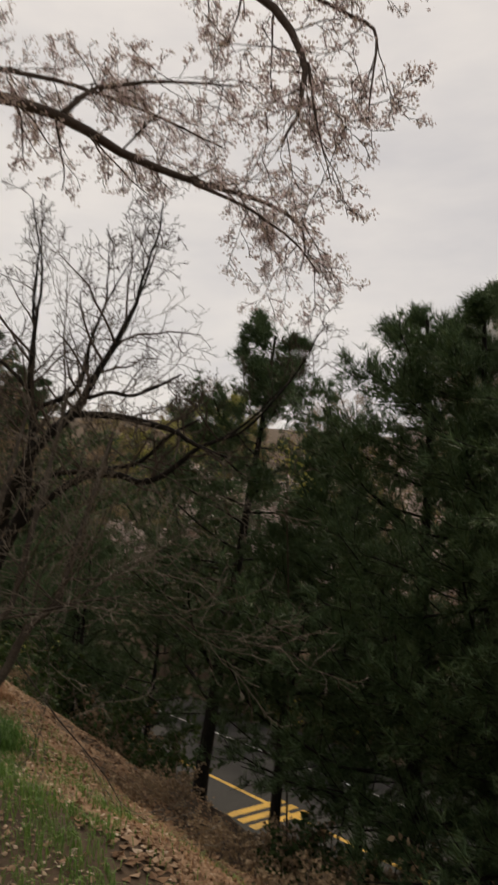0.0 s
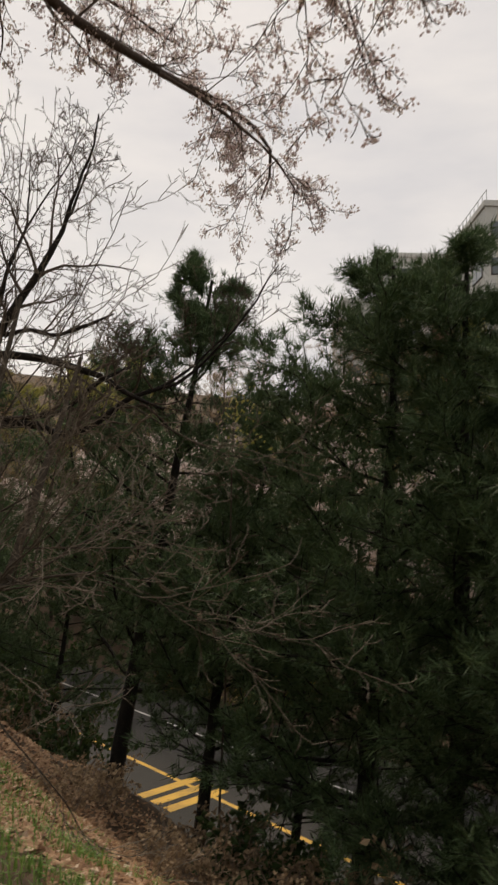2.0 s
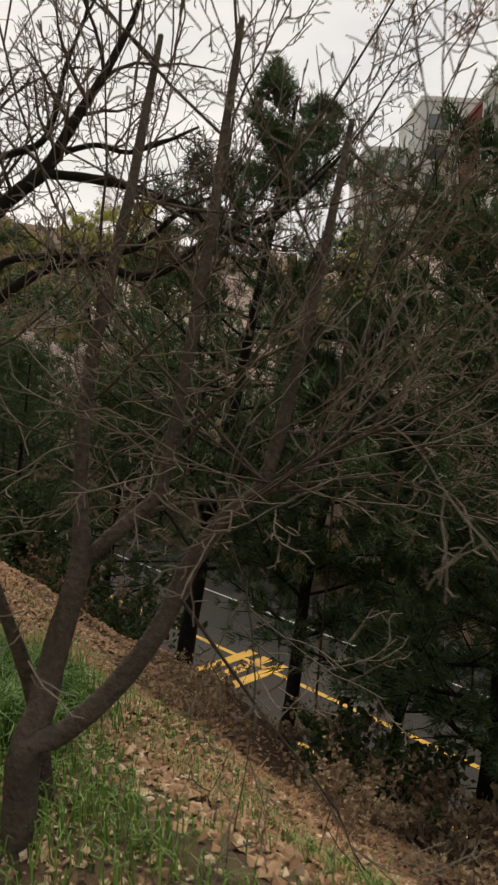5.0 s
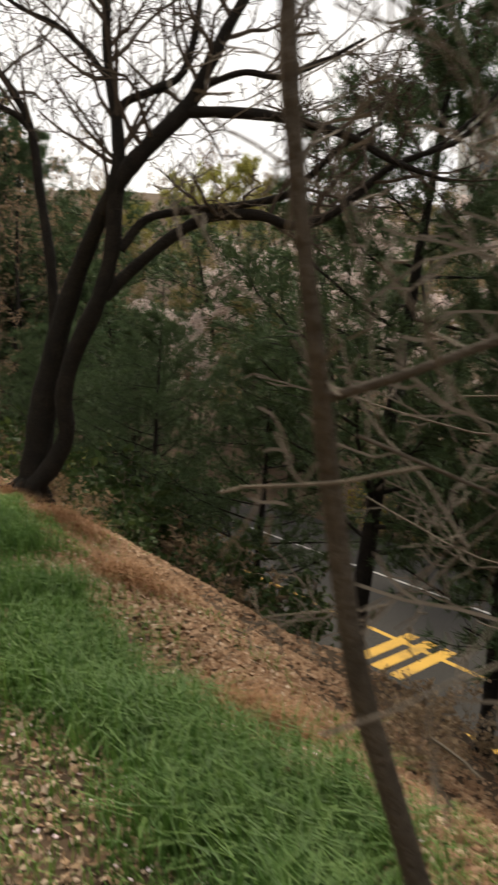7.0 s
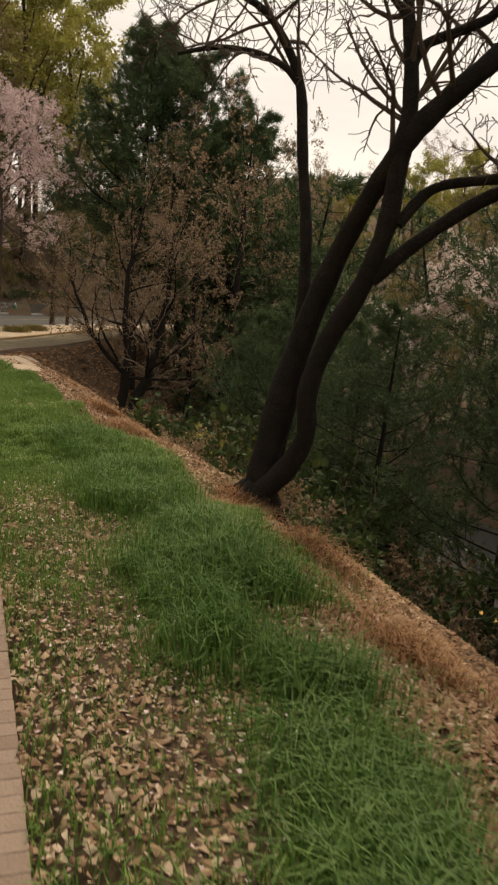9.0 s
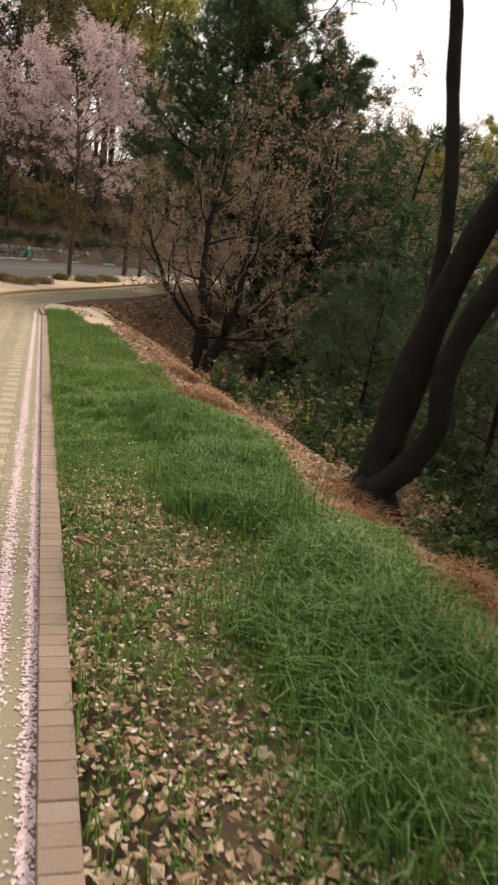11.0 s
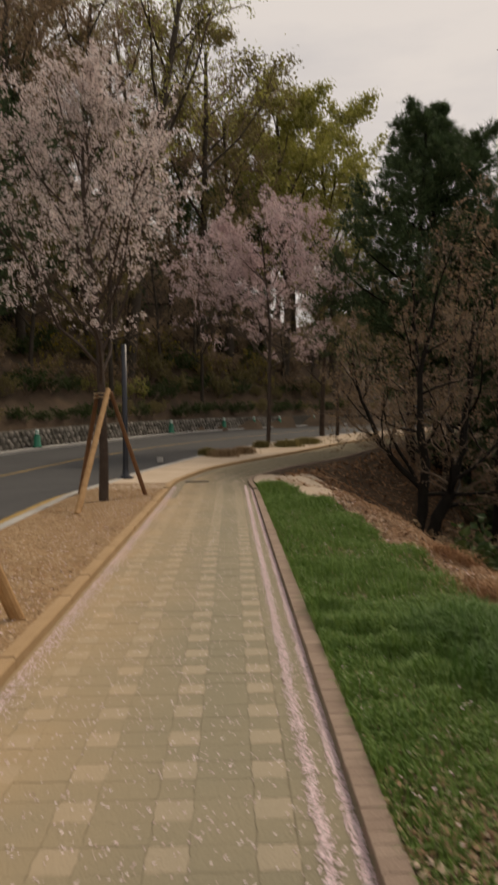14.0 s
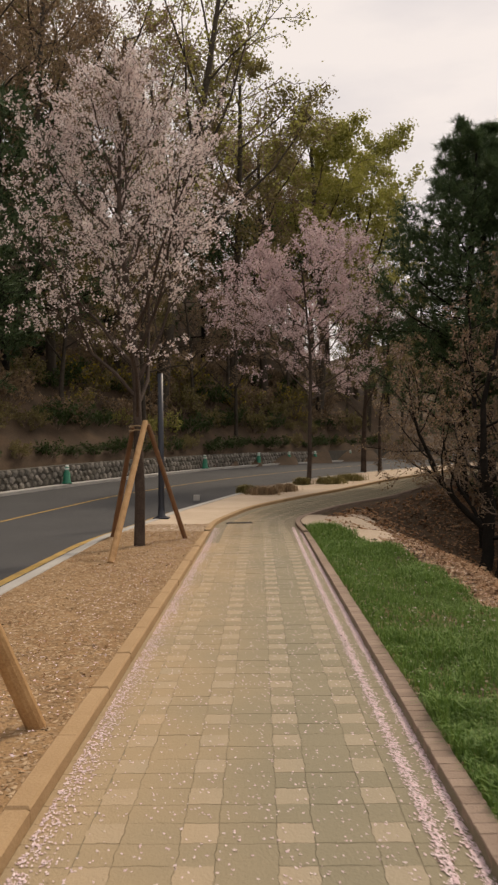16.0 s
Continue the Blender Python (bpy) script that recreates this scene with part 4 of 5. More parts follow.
def far_pine(seed):
    rs = np.random.RandomState(seed)
    P = dict(levels=3, segs=(7, 3, 2), wig=(0.035, 0.09, 0.16), up=(0.02, 0.06, 0.1), taper=(0.18, 0.25, 0.4), rmin=0.012,
             kids=(30, 7), start=(0.2, 0.25), ang=(80, 48), flat=(1, 0.6), ratio=(0.3, 0.45), rk=(0.34, 0.45), shape=lambda f: 0.35 + 0.75 * math.sin(min(1, (1.06 - f) * 1.55) * 1.45))
    out = [[], [], []]
    grow(rs, (0, 0, -0.4), (0, 0, 1), 11, 0.17, 0, P, out)
    pts, dirs = tips(out[2], 5, rs, 0.13)
    top = out[0][0][0]
    lead = np.concatenate([np.linspace(top[-2], top[-1], 14), np.linspace(top[-3], top[-2], 8)]) + rs.normal(0, 0.1, (22, 3))
    pts, dirs = np.concatenate([pts, lead]), np.concatenate([dirs, unit_rows(rand_dirs(rs, 22) + np.array([0, 0, 0.8]))])
    V, F = needle_tufts(rs, pts, dirs, 6, 0.36, 0.06)
    return tree("pine_tree", (0, 0, -400), "dark green pine in the woods", "pine tree", M["bark_dark_shaded"], out, M["bark_dark_shaded"], [("needles", V, F, M["needle"])], "woodland trees", 0, (7, 4, 3, 3))


def far_leafy(seed, h, leafmat, n, size, label, kids=(13, 6, 3), spread=0.45, ang=48, name="woodland_tree", th=0.3):
    out, cr = broadleaf(seed, h, h * th, spread, kids, ("foliage", leafmat) if leafmat else None, n, size, ang=ang, r=0.016, clump=0.14, segs=(5, 3, 2, 2))
    for lv in out[2:]:
        for _, rad in lv:
            np.maximum(rad, 0.012, out=rad)
    return tree(name, (0, 0, -400), label, "tree", M["bark_grey"], out, M["twig_brown"], cr, "woodland trees", 0, (6, 4, 3, 3))


W = dict(pine=far_pine(71), pine2=far_pine(72),
         green=far_leafy(73, 11, "leaf_new", 85, 0.115, "tree in fresh yellow-green leaf in the woods"), green2=far_leafy(74, 12, "leaf_new", 24, 0.08, "airy tree with sparse new leaves", ang=40),
         olive=far_leafy(75, 11, "leaf_olive", 60, 0.1, "olive-brown budding tree in the woods"), bare=far_leafy(76, 11, "leaf_rust", 26, 0.095, "bare brown tree in the woods", kids=(13, 6, 3)),
         bare2=far_leafy(77, 10, "leaf_rust", 18, 0.09, "bare tree with reddish buds in the woods", kids=(13, 6, 3)), cherry=far_leafy(78, 8, "petal", 45, 0.12, "cherry tree in pale pink blossom in the woods", ang=58, spread=0.55))
first = dict.fromkeys(W, True)
rs = np.random.RandomState(81)


def plant(kind, x, y, s, sink=0.2):
    m = pose(x, y, ground_at(x, y) - sink, rs.normal(0, 2), rs.normal(0, 2), rs.uniform(0, 360)) @ Matrix.Scale(s, 4)
    if first[kind]:
        first[kind] = False
        W[kind].matrix_basis = m
    else:
        ob = copy_thing(W[kind], m)
        ob.matrix_basis = m


# the dark pines past the bend
for i, (x, y, s) in enumerate(((6.4, 38.6, 1.35), (7.7, 39.8, 1.5), (9.1, 40.5, 1.5), (9.9, 37.6, 1.25), (11.3, 41.0, 1.35), (9.9, 34.8, 1.0), (13.0, 43.5, 1.45), (13.2, 38.2, 1.2))):
    m = pose(x, y, ground_at(x, y) - 0.2, 0, 0, rs.uniform(0, 360)) @ Matrix.Scale(s, 4)
    ob = copy_thing(masters[i % 3], m)
    ob.matrix_basis = m
for x, y, s in ((11.0, 30.0, 0.8), (12.2, 33.5, 1.1), (10.0, 24.5, 0.72), (16.8, 12.5, 0.85), (18.0, 7.0, 0.85), (17.0, 18.0, 0.8), (17.6, 23.5, 0.85), (18.5, 29.0, 0.9), (17.8, 2.5, 0.85), (20.5, 36.0, 1.0)):
    plant("pine" if rs.rand() < 0.5 else "pine2", x, y, s)
# hill behind the road wall: rows further and further back
for row, (off, mix, gap, lo, hi) in enumerate(((3.5, ["bare", "olive", "bare2", "olive"], 4.4, 0.75, 0.95), (8, ["pine", "bare", "olive", "pine2", "olive"], 5.4, 1.1, 1.35), (14, ["olive", "bare", "pine2", "bare2", "olive"], 6.0, 1.35, 1.65),
                                              (22, ["bare", "olive", "green2", "bare2", "bare"], 7.4, 1.55, 1.9), (32, ["olive", "bare", "green", "bare", "bare2"], 9.5, 1.7, 2.1))):
    s_ = 0
    y = 26.0 + row
    k = row
    while y < 96:
        x = float(wall_x(y)) - off + rs.normal(0, 1.2)
        kind = mix[rs.randint(len(mix))]
        if x < -12 and y < 50 and row < 3:
            kind = ("pine", "pine2", "olive")[k % 3]
        plant(kind, x, y + rs.normal(0, 0.8), rs.uniform(lo, hi))
        slope = abs(float(wall_x(y + 1) - wall_x(y)))
        y += gap / math.sqrt(1 + slope * slope) * rs.uniform(0.8, 1.2)
        k += 1
for k, x, y, s in (("bare2", -11.5, 50.0, 1.75), ("bare", -13.5, 54.0, 2.0), ("green2", -7.0, 57.5, 2.3), ("olive", -3.0, 68.0, 2.1), ("bare", -0.5, 71.0, 1.8), ("bare", -10.0, 60.0, 2.0), ("bare2", -15.0, 47.0, 1.9)):
    plant(k, x, y, s)
for x, y, s in ((-12.5, 45.5, 1.2), (-14.0, 40.0, 1.25), (-15.5, 35.5, 1.2), (-12.8, 51.0, 1.4)):
    plant("pine2", x, y, s)
for x, y, s in ((4.0, 77.0, 2.0), (8.5, 81.0, 2.1)):
    plant("green", x, y, s)
for yy, off in ((83, 0), (92, 3)):
    for x in np.arange(2 + off, 52, 6.0):
        plant(("olive", "bare", "bare2", "green2", "green")[rs.randint(5)], x + rs.normal(0, 1), yy + rs.normal(0, 1), rs.uniform(0.9, 1.25))
# across the lower road
for x, y, s in ((19, 22, 0.8), (21, 27, 0.9), (20, 17, 0.75), (23, 33, 0.95), (19.5, 12, 0.7), (26, 20, 1.0), (18.5, 36, 0.8), (25, 41, 1.0)):
    plant("cherry", x, y, s)
for row, (x0, mix, gap, lo, hi) in enumerate(((18.5, ["bare", "bare2", "olive", "pine2"], 5.5, 0.5, 0.75), (24, ["bare", "cherry", "pine", "olive"], 6.0, 0.6, 0.85), (31, ["bare2", "bare", "cherry", "pine2"], 6.5, 0.6, 0.9),
                                              (41, ["bare", "olive", "bare2", "cherry", "green"], 7.0, 0.85, 1.15), (54, ["bare", "bare2", "olive", "bare"], 10.0, 0.95, 1.25))):
    y = -6.0 + 2 * row
    while y < 62 + row * 9:
        plant(mix[rs.randint(len(mix))], x0 + rs.normal(0, 1.5), y, rs.uniform(lo, hi))
        y += gap * rs.uniform(0.75, 1.25)
for x, y, s in ((13, 52, 0.8), (16, 58, 0.9), (20, 50, 0.9), (22, 60, 1.0), (17, 66, 1.0), (27, 68, 1.1), (10, 92, 1.1), (22, 92, 1.2), (34, 82, 1.2), (0, 104, 1.2)):
    plant(("bare", "olive", "bare2", "green2")[rs.randint(4)], x, y, s)


# ---------------------------------------------------------------- shrubs
def shrub(seed, loc, h, w, leafmat, n, size, label, name="shrub", group="shrubs", flowers=None):
    rs = np.random.RandomState(seed)
    Ps = dict(levels=3, segs=(3, 2, 2), wig=(0.12, 0.18, 0.2), up=(0.05, 0.04, 0.02), taper=(0.4, 0.4, 0.5), rmin=0.005, kids=(5, 3), start=(0.2, 0.2), ang=(45, 45), flat=(1, 1), ratio=(0.6, 0.55), rk=(0.6, 0.6))
    out = [[], [], []]
    for k in range(9):
        a = k * 2.4 + rs.normal(0, 0.3)
        grow(rs, (math.cos(a) * 0.12 * w, math.sin(a) * 0.12 * w, -0.1), (math.cos(a) * w / h * 0.6, math.sin(a) * w / h * 0.6, 1), h * rs.uniform(0.7, 1.1), 0.02, 0, Ps, out)
    pts, _ = tips(out[2] + out[1], n, rs, 0.05)
    V, F = leaf_quads(rs, pts, size)
    root = empty(name, loc, label, "shrub", group)
    Vs, Fs = tubes(out[0] + out[1] + out[2], 3)
    tagged(part("branchwork", Vs, Fs, M["twig_brown"], root), kind="stuff")
    tagged(part("foliage", V, F, M[leafmat], root), kind="stuff")
    if flowers:
        V, F = leaf_quads(rs, pts[rs.rand(len(pts)) < 0.35] + rs.normal(0, 0.03, 3), size * 0.8)
        tagged(part("flowers", V, F, M[flowers], root), kind="stuff")
    return root


S = [shrub(91, (0, 0, -400), 1.0, 1.2, "leaf_green", 5, 0.105, "dense green shrub on the slope"), shrub(92, (0, 0, -400), 1.0, 1.3, "leaf_rust", 5, 0.082, "dry brown shrub on the slope"),
     shrub(93, (0, 0, -400), 1.0, 1.1, "leaf_olive", 8, 0.075, "olive shrub above the wall"), shrub(94, (0, 0, -400), 1.0, 1.2, "leaf_olive", 5, 0.08, "forsythia shrub in yellow flower", "forsythia", "shrubs", "leaf_yellow"),
     shrub(95, (0, 0, -400), 1.0, 1.3, "leaf_new", 5, 0.082, "bright new-leaved shrub on the bank")]
sfirst = [True] * len(S)


def bush(k, x, y, s):
    m = pose(x, y, ground_at(x, y) - 0.05, 0, 0, rs.uniform(0, 360)) @ Matrix.Scale(s, 4)
    if sfirst[k]:
        sfirst[k] = False
        S[k].matrix_basis = m
    else:
        ob = copy_thing(S[k], m)
        ob.matrix_basis = m


for y in np.arange(30, 76, 1.9):
    bush((0, 2, 0, 4)[rs.randint(4)], float(wall_x(y)) - 2.5 + rs.normal(0, 0.3), y, rs.uniform(0.9, 1.4))
for y in np.arange(30, 84, 1.5):
    bush((0, 2, 0, 0)[rs.randint(4)], float(wall_x(y)) - 0.85 + rs.normal(0, 0.12), y, rs.uniform(0.6, 1.0))
for off in (5.6, 8.2):
    for y in np.arange(32, 80, 2.2):
        bush((1, 2, 0, 1)[rs.randint(4)], float(wall_x(y)) - off + rs.normal(0, 0.6), y, rs.uniform(1.1, 1.9))
for y in np.arange(31, 80, 2.6):
    bush((1, 2, 3, 1)[rs.randint(4)], float(wall_x(y)) - 3.6 + rs.normal(0, 0.6), y, rs.uniform(1.2, 2.0))
for x, y, s in ((-7.2, 61, 2.4), (-6.0, 63.5, 2.4), (-8.3, 57, 2.2), (-2.5, 67, 2.4), (-10.5, 52, 2.2), (1, 73, 2.2)):
    bush(3, x, y, s)
# brown brush at the foot of the bank
for y in (-1.5, -0.6, 0.2, 1.0, 1.8, 2.5, 3.3, 4.0, 4.8, 5.4, 10.8, 11.8):
    bush((1, 1, 0)[rs.randint(3)], 6.6 + rs.normal(0, 0.4), y, rs.uniform(0.8, 1.3))
for y in np.arange(13.4, 26, 1.4):
    bush((1, 0, 2)[rs.randint(3)], 6.9 + rs.normal(0, 0.4), y, rs.uniform(1.0, 1.6))
# on the bank below the crest
for x, y, k, s in ((5.4, 14.5, 0, 1.5), (5.0, 17.2, 0, 1.7), (5.6, 19.5, 4, 1.5), (5.0, 22.0, 0, 1.8), (6.4, 21.0, 4, 2.0), (5.6, 24.8, 0, 1.5), (6.2, 26.6, 1, 1.6), (5.0, 26.8, 1, 1.2), (6.2, 16.2, 0, 2.0), (7.2, 24.0, 0, 2.2), (8.0, 27.4, 1, 2.0),
                   (6.0, 12.6, 0, 1.3), (5.6, 2.2, 1, 0.8), (3.1, 11.6, 1, 0.55), (4.2, 13.4, 1, 0.8), (3.6, 17.2, 1, 0.6), (4.6, 20.2, 1, 1.0), (12.2, 24, 0, 2.0), (15.9, 20, 3, 1.4), (16.2, 16.4, 3, 1.6), (6.9, 6.5, 1, 0.9), (7.1, 5.8, 0, 1.0), (3.6, 0.4, 1, 0.5), (3.9, 1.8, 1, 0.6), (3.5, 3.0, 1, 0.45), (4.3, 3.8, 1, 0.6), (3.8, 5.2, 1, 0.5), (4.6, 6.0, 1, 0.6), (3.2, -0.8, 1, 0.5), (5.6, 0.2, 1, 1.2), (5.9, 1.4, 1, 1.3), (6.1, 2.8, 1, 1.2), (6.2, 4.0, 1, 1.1), (5.2, -0.8, 1, 1.1), (6.4, 5.0, 1, 1.0), (4.6, 12.8, 0, 1.0)):
    bush(k, x, y, s)


# ---------------------------------------------------------------- verge: grass, litter, petals
def scatter(n, y0, y1, x0, x1, rs, keep):
    x, y = rs.uniform(x0, x1, n), rs.uniform(y0, y1, n)
    x = x + path_r(y)
    k = keep(x - path_r(y), y, rs)
    x, y = x[k], y[k]
    return np.stack([x, y, lie(x, y)], -1)


def patch(x, y):
    """Where grass grows thick: 0 to 1."""
    v = np.sin(1.7 * x + 0.9 * y + 1.1 * np.sin(0.8 * y)) + np.sin(2.9 * y - 1.3 * x + 0.7) * 0.8 + np.sin(5.3 * x + 4.1 * y) * 0.5
    return 1 / (1 + np.exp(-1.8 * v - 0.1))


def clumps(x, y):
    """Small tussocks within the thick grass: 0 to 1."""
    v = np.sin(9.1 * x + 3.3 * np.sin(4.1 * y)) * np.sin(7.7 * y + 2.2 * np.sin(5.2 * x + 1)) + 0.5 * np.sin(17 * x + 5 * y) * np.sin(15 * y - 6 * x)
    return patch(x, y) / (1 + np.exp(-4 * (v + 0.15)))


def blades(rs, P, length, width, low=1.0):
    n = len(P)
    a = rs.uniform(0, 6.28, n)
    lean = rs.uniform(0.3, 1.4, n)
    d = np.stack([np.cos(a), np.sin(a), 0 * a], -1)
    w = np.stack([-np.sin(a), np.cos(a), 0 * a], -1)
    L = (length * rs.uniform(0.5, 1.3, n))[:, None]
    up = np.array([0, 0, low])
    b0, b1 = P - w * width / 2 - up * 0.02, P + w * width / 2 - up * 0.02
    md = P + up * L * 0.6 + d * L * 0.22 * lean[:, None]
    m0, m1 = md - w * width * 0.4, md + w * width * 0.4
    tp = P + up * L * np.maximum(0.45, 1 - 0.35 * lean[:, None]) + d * L * 0.75 * lean[:, None]
    V = np.stack([b0, b1, m1, m0, tp], 1).reshape(-1, 3)
    i = np.arange(n)[:, None] * 5
    return V, [np.concatenate([i + np.array([[0, 1, 2, 3]])]), i + np.array([[3, 2, 4]])]


rs = np.random.RandomState(101)
Pg = scatter(165000, -3, 14, 0.0, 2.1, rs, lambda x, y, r: r.rand(len(x)) < (0.42 + 0.75 * clumps(x, y)) * np.where((x > 0.75) & (y > 2.2), 1.05, 0.8) * np.interp(y, [-3, 3, 8, 9.5, 10.8], [0.9, 0.85, 0.9, 1.1, 1.7]) * np.where((y < 7) & (x > 1.35 + 0.2 * np.sin(3 * y)), 0.12, 1) * np.where(y < 1.5, 0.35, 1) * np.where((x < 0.8 + 0.25 * np.sin(1.7 * y)) & (y < 9.6), 0.5, 1))
Pg2 = scatter(75000, 12, 27, 0.0, 2.0, rs, lambda x, y, r: r.rand(len(x)) < (0.55 + 0.45 * patch(x, y)) * (x < np.interp(y, [12, 20, 27], [1.7, 1.5, 0.6])))
Pg3 = scatter(24000, -3, 12, 1.7, 3.2, rs, lambda x, y, r: r.rand(len(x)) < patch(x * 1.3, y * 1.3) ** 2 * np.where(y < 6, 0.95, 0.35))
tall = np.concatenate([Pg, Pg2, Pg3])
tall = (0.065 + 0.115 * clumps(tall[:, 0] * 0.6, tall[:, 1] * 0.6)) * np.interp(tall[:, 1], [9, 13], [1.0, 1.35])
V, F = blades(rs, np.concatenate([Pg, Pg2, Pg3]), tall, 0.0075)
tagged(part("grass", V, F, M["grass"]), "fresh green grass on the verge with bare leafy patches", "grass", kind="stuff")
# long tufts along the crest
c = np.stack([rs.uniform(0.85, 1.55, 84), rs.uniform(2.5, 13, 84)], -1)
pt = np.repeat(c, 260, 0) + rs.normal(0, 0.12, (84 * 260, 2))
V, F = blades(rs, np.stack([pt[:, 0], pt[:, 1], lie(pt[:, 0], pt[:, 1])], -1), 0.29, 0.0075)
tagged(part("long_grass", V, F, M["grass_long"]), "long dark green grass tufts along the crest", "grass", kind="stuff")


def litter(name, P, size, material, label, lift=0.012, flat=0.75):
    V, F = leaf_quads(rs, P + np.array([0, 0, lift]), size, 0.45, flat)
    return tagged(part(name, V, F, material), label, "leaf litter", kind="stuff")


Pl = scatter(120000, -3, 22, 0.0, 2.2, rs, lambda x, y, r: r.rand(len(x)) < (1.0 - 0.6 * patch(x, y)) * np.interp(y, [-3, 2, 4, 7.5, 9.4, 10.8, 22], [0.3, 0.35, 0.7, 0.9, 0.85, 0.28, 0.06]) * np.where((x > 1.1) & (y < 6), 0.1, 1) * np.where(x < 0.85, 1, 0.75))
litter("fallen_leaves", Pl[::3], 0.045, M["litter"], "dry tan fallen leaves among the grass", 0.02, 0.5)
litter("leaf_crumbs", np.concatenate([Pl[1::3], Pl[2::3]]), 0.028, M["litter"], "small broken tan leaves among the grass", 0.01, 0.6)
Pr = np.concatenate([scatter(48000, -4, 28, 1.25, 3.4, rs, lambda x, y, r: r.rand(len(x)) < np.clip((x - 1.2) * 1.6, 0, 1)), scatter(16000, -4, 32, 3.3, 7.0, rs, lambda x, y, r: r.rand(len(x)) < 0.8)])
Pr = np.concatenate([Pr, scatter(20000, -3, 10, 1.5, 5.0, rs, lambda x, y, r: r.rand(len(x)) < 0.9)])
litter("bank_leaves", Pr, 0.07, M["litter_red"], "russet dead leaves covering the bank", 0.015)
Pr = scatter(20000, -4, 27, 1.35, 3.4, rs, lambda x, y, r: r.rand(len(x)) < np.where(y < 2, 0.35, 0.75))
litter("pale_bank_leaves", Pr, 0.055, M["litter"], "pale dry leaves scattered on the bank", 0.02)
Pr = scatter(9000, 26, 48, 0.6, 6.0, rs, lambda x, y, r: r.rand(len(x)) < 0.8)
litter("pale_bend_leaves", Pr, 0.1, M["fern"], "orange-brown dead leaves on the slope below the bend", 0.03)
Pr = scatter(14000, 26, 48, 0.8, 7.0, rs, lambda x, y, r: r.rand(len(x)) < 0.8)
litter("bend_leaves", Pr, 0.11, M["litter_red"], "russet dead leaves on the slope below the bend", 0.02)
# dry straw along the crest
Pd = scatter(32000, -3, 26, 1.6, 3.3, rs, lambda x, y, r: r.rand(len(x)) < patch(x * 0.8 + 3, y * 0.9) * np.where(y < 5, 0.7, 0.9) * np.where((x > 2.9) & (y > 6), 0.3, 1))
V, F = blades(rs, Pd, 0.2, 0.006, 0.35)
tagged(part("dry_straw", V, F, M["fern"]), "russet dry bracken and straw on the crest", "dry grass", kind="stuff")

# mulch bed
n = 26000
y = rs.uniform(9, 28, n)
x = rs.uniform(0, 1, n) * (path_l(y) - 0.14 - road_r(y) - 0.2) + road_r(y) + 0.2
Pm = np.stack([x, y, rise(y) - 0.015], -1)
V, F = leaf_quads(rs, Pm, 0.042, 0.5, 0.93)
tagged(part("straw_mulch", V, F, mat("straw_chips", [(0.18, 0.11, 0.055), (0.34, 0.23, 0.13), (0.5, 0.38, 0.25)], 0.9, 1, 10, 0, "island")), "dry straw and wood chips on the planting bed", "mulch", kind="stuff")

# darker straw, broken stalks and petals lying on the bed
n = 2600
y = rs.uniform(9, 28, n)
x = rs.uniform(0, 1, n) * (path_l(y) - 0.16 - road_r(y) - 0.25) + road_r(y) + 0.25
k = np.sin(2.1 * x + 1.3 * y) + np.sin(3.7 * y - 1.9 * x) > 0.2
V, F = blades(rs, np.stack([x, y, rise(y) - 0.01], -1)[k], 0.16, 0.012, 0.12)
tagged(part("dry_stalks", V, F, M["fern"]), "brown dry stalks strewn over the mulch", "mulch", kind="stuff")
n = 1700
y = rs.uniform(9, 28, n)
x = path_l(y) - 0.2 - np.abs(rs.normal(0, 0.7, n))
Pp = np.stack([x, y, rise(y) + 0.01], -1)[x > road_r(y) + 0.25]
V, F = leaf_quads(rs, Pp, 0.022, 0.4, 0.85)
tagged(part("bed_petals", V, F, M["fallen"]), "pale petals scattered over the mulch", "petals", kind="stuff")

# petals on the path
n = 9000
y = 5 + 26 * rs.rand(n) ** 1.3
x = rs.uniform(-2.05, -0.13, n)
Pp = np.stack([x, y, rise(y) - 0.066], -1)
e = rs.rand(36000)
y = 3.5 + 24 * rs.rand(36000) ** 1.2
side = np.where(e < 0.38, -0.15 + rs.normal(0, 0.016, 36000), np.where(e < 0.74, -0.285 + rs.normal(0, 0.02, 36000), -2.1 + np.abs(rs.normal(0, 0.07, 36000))))
side = np.clip(side, -2.13, -0.125)
Pp = np.concatenate([Pp, np.stack([side, y, rise(y) - 0.064], -1)])
V, F = leaf_quads(rs, Pp, 0.017, 0.4, 0.92)
tagged(part("fallen_petals", V, F, M["fallen"]), "pale pink fallen petals along the kerbs", "petals", kind="stuff")
Pp = scatter(2500, 3, 26, 0.05, 1.9, rs, lambda x, y, r: r.rand(len(x)) < 0.8)
V, F = leaf_quads(rs, Pp + np.array([0, 0, 0.05]), 0.022, 0.4, 0.8)
tagged(part("verge_petals", V, F, M["fallen"]), "pale petals caught in the grass", "petals", kind="stuff")

# straw mounds hanging over the crest
for x, y, w, n in ((1.95, 14.6, 0.35, 900), (2.05, 13.2, 0.3, 800), (2.75, 11.1, 0.35, 1100), (2.3, 10.3, 0.3, 700), (2.0, 16.6, 0.3, 600), (2.3, 8.3, 0.35, 800), (2.2, 6.6, 0.35, 800), (2.1, 4.6, 0.3, 700)):
    p = rs.normal(0, w * 0.5, (n, 2)) + np.array([x, y])
    V, F = blades(rs, np.stack([p[:, 0], p[:, 1], lie(p[:, 0], p[:, 1])], -1), 0.3, 0.007, 0.55)
    tagged(part("straw_clump", V, F, M["fern"]), "russet clump of dry straw on the crest", "dry grass", "straw clumps", "stuff")

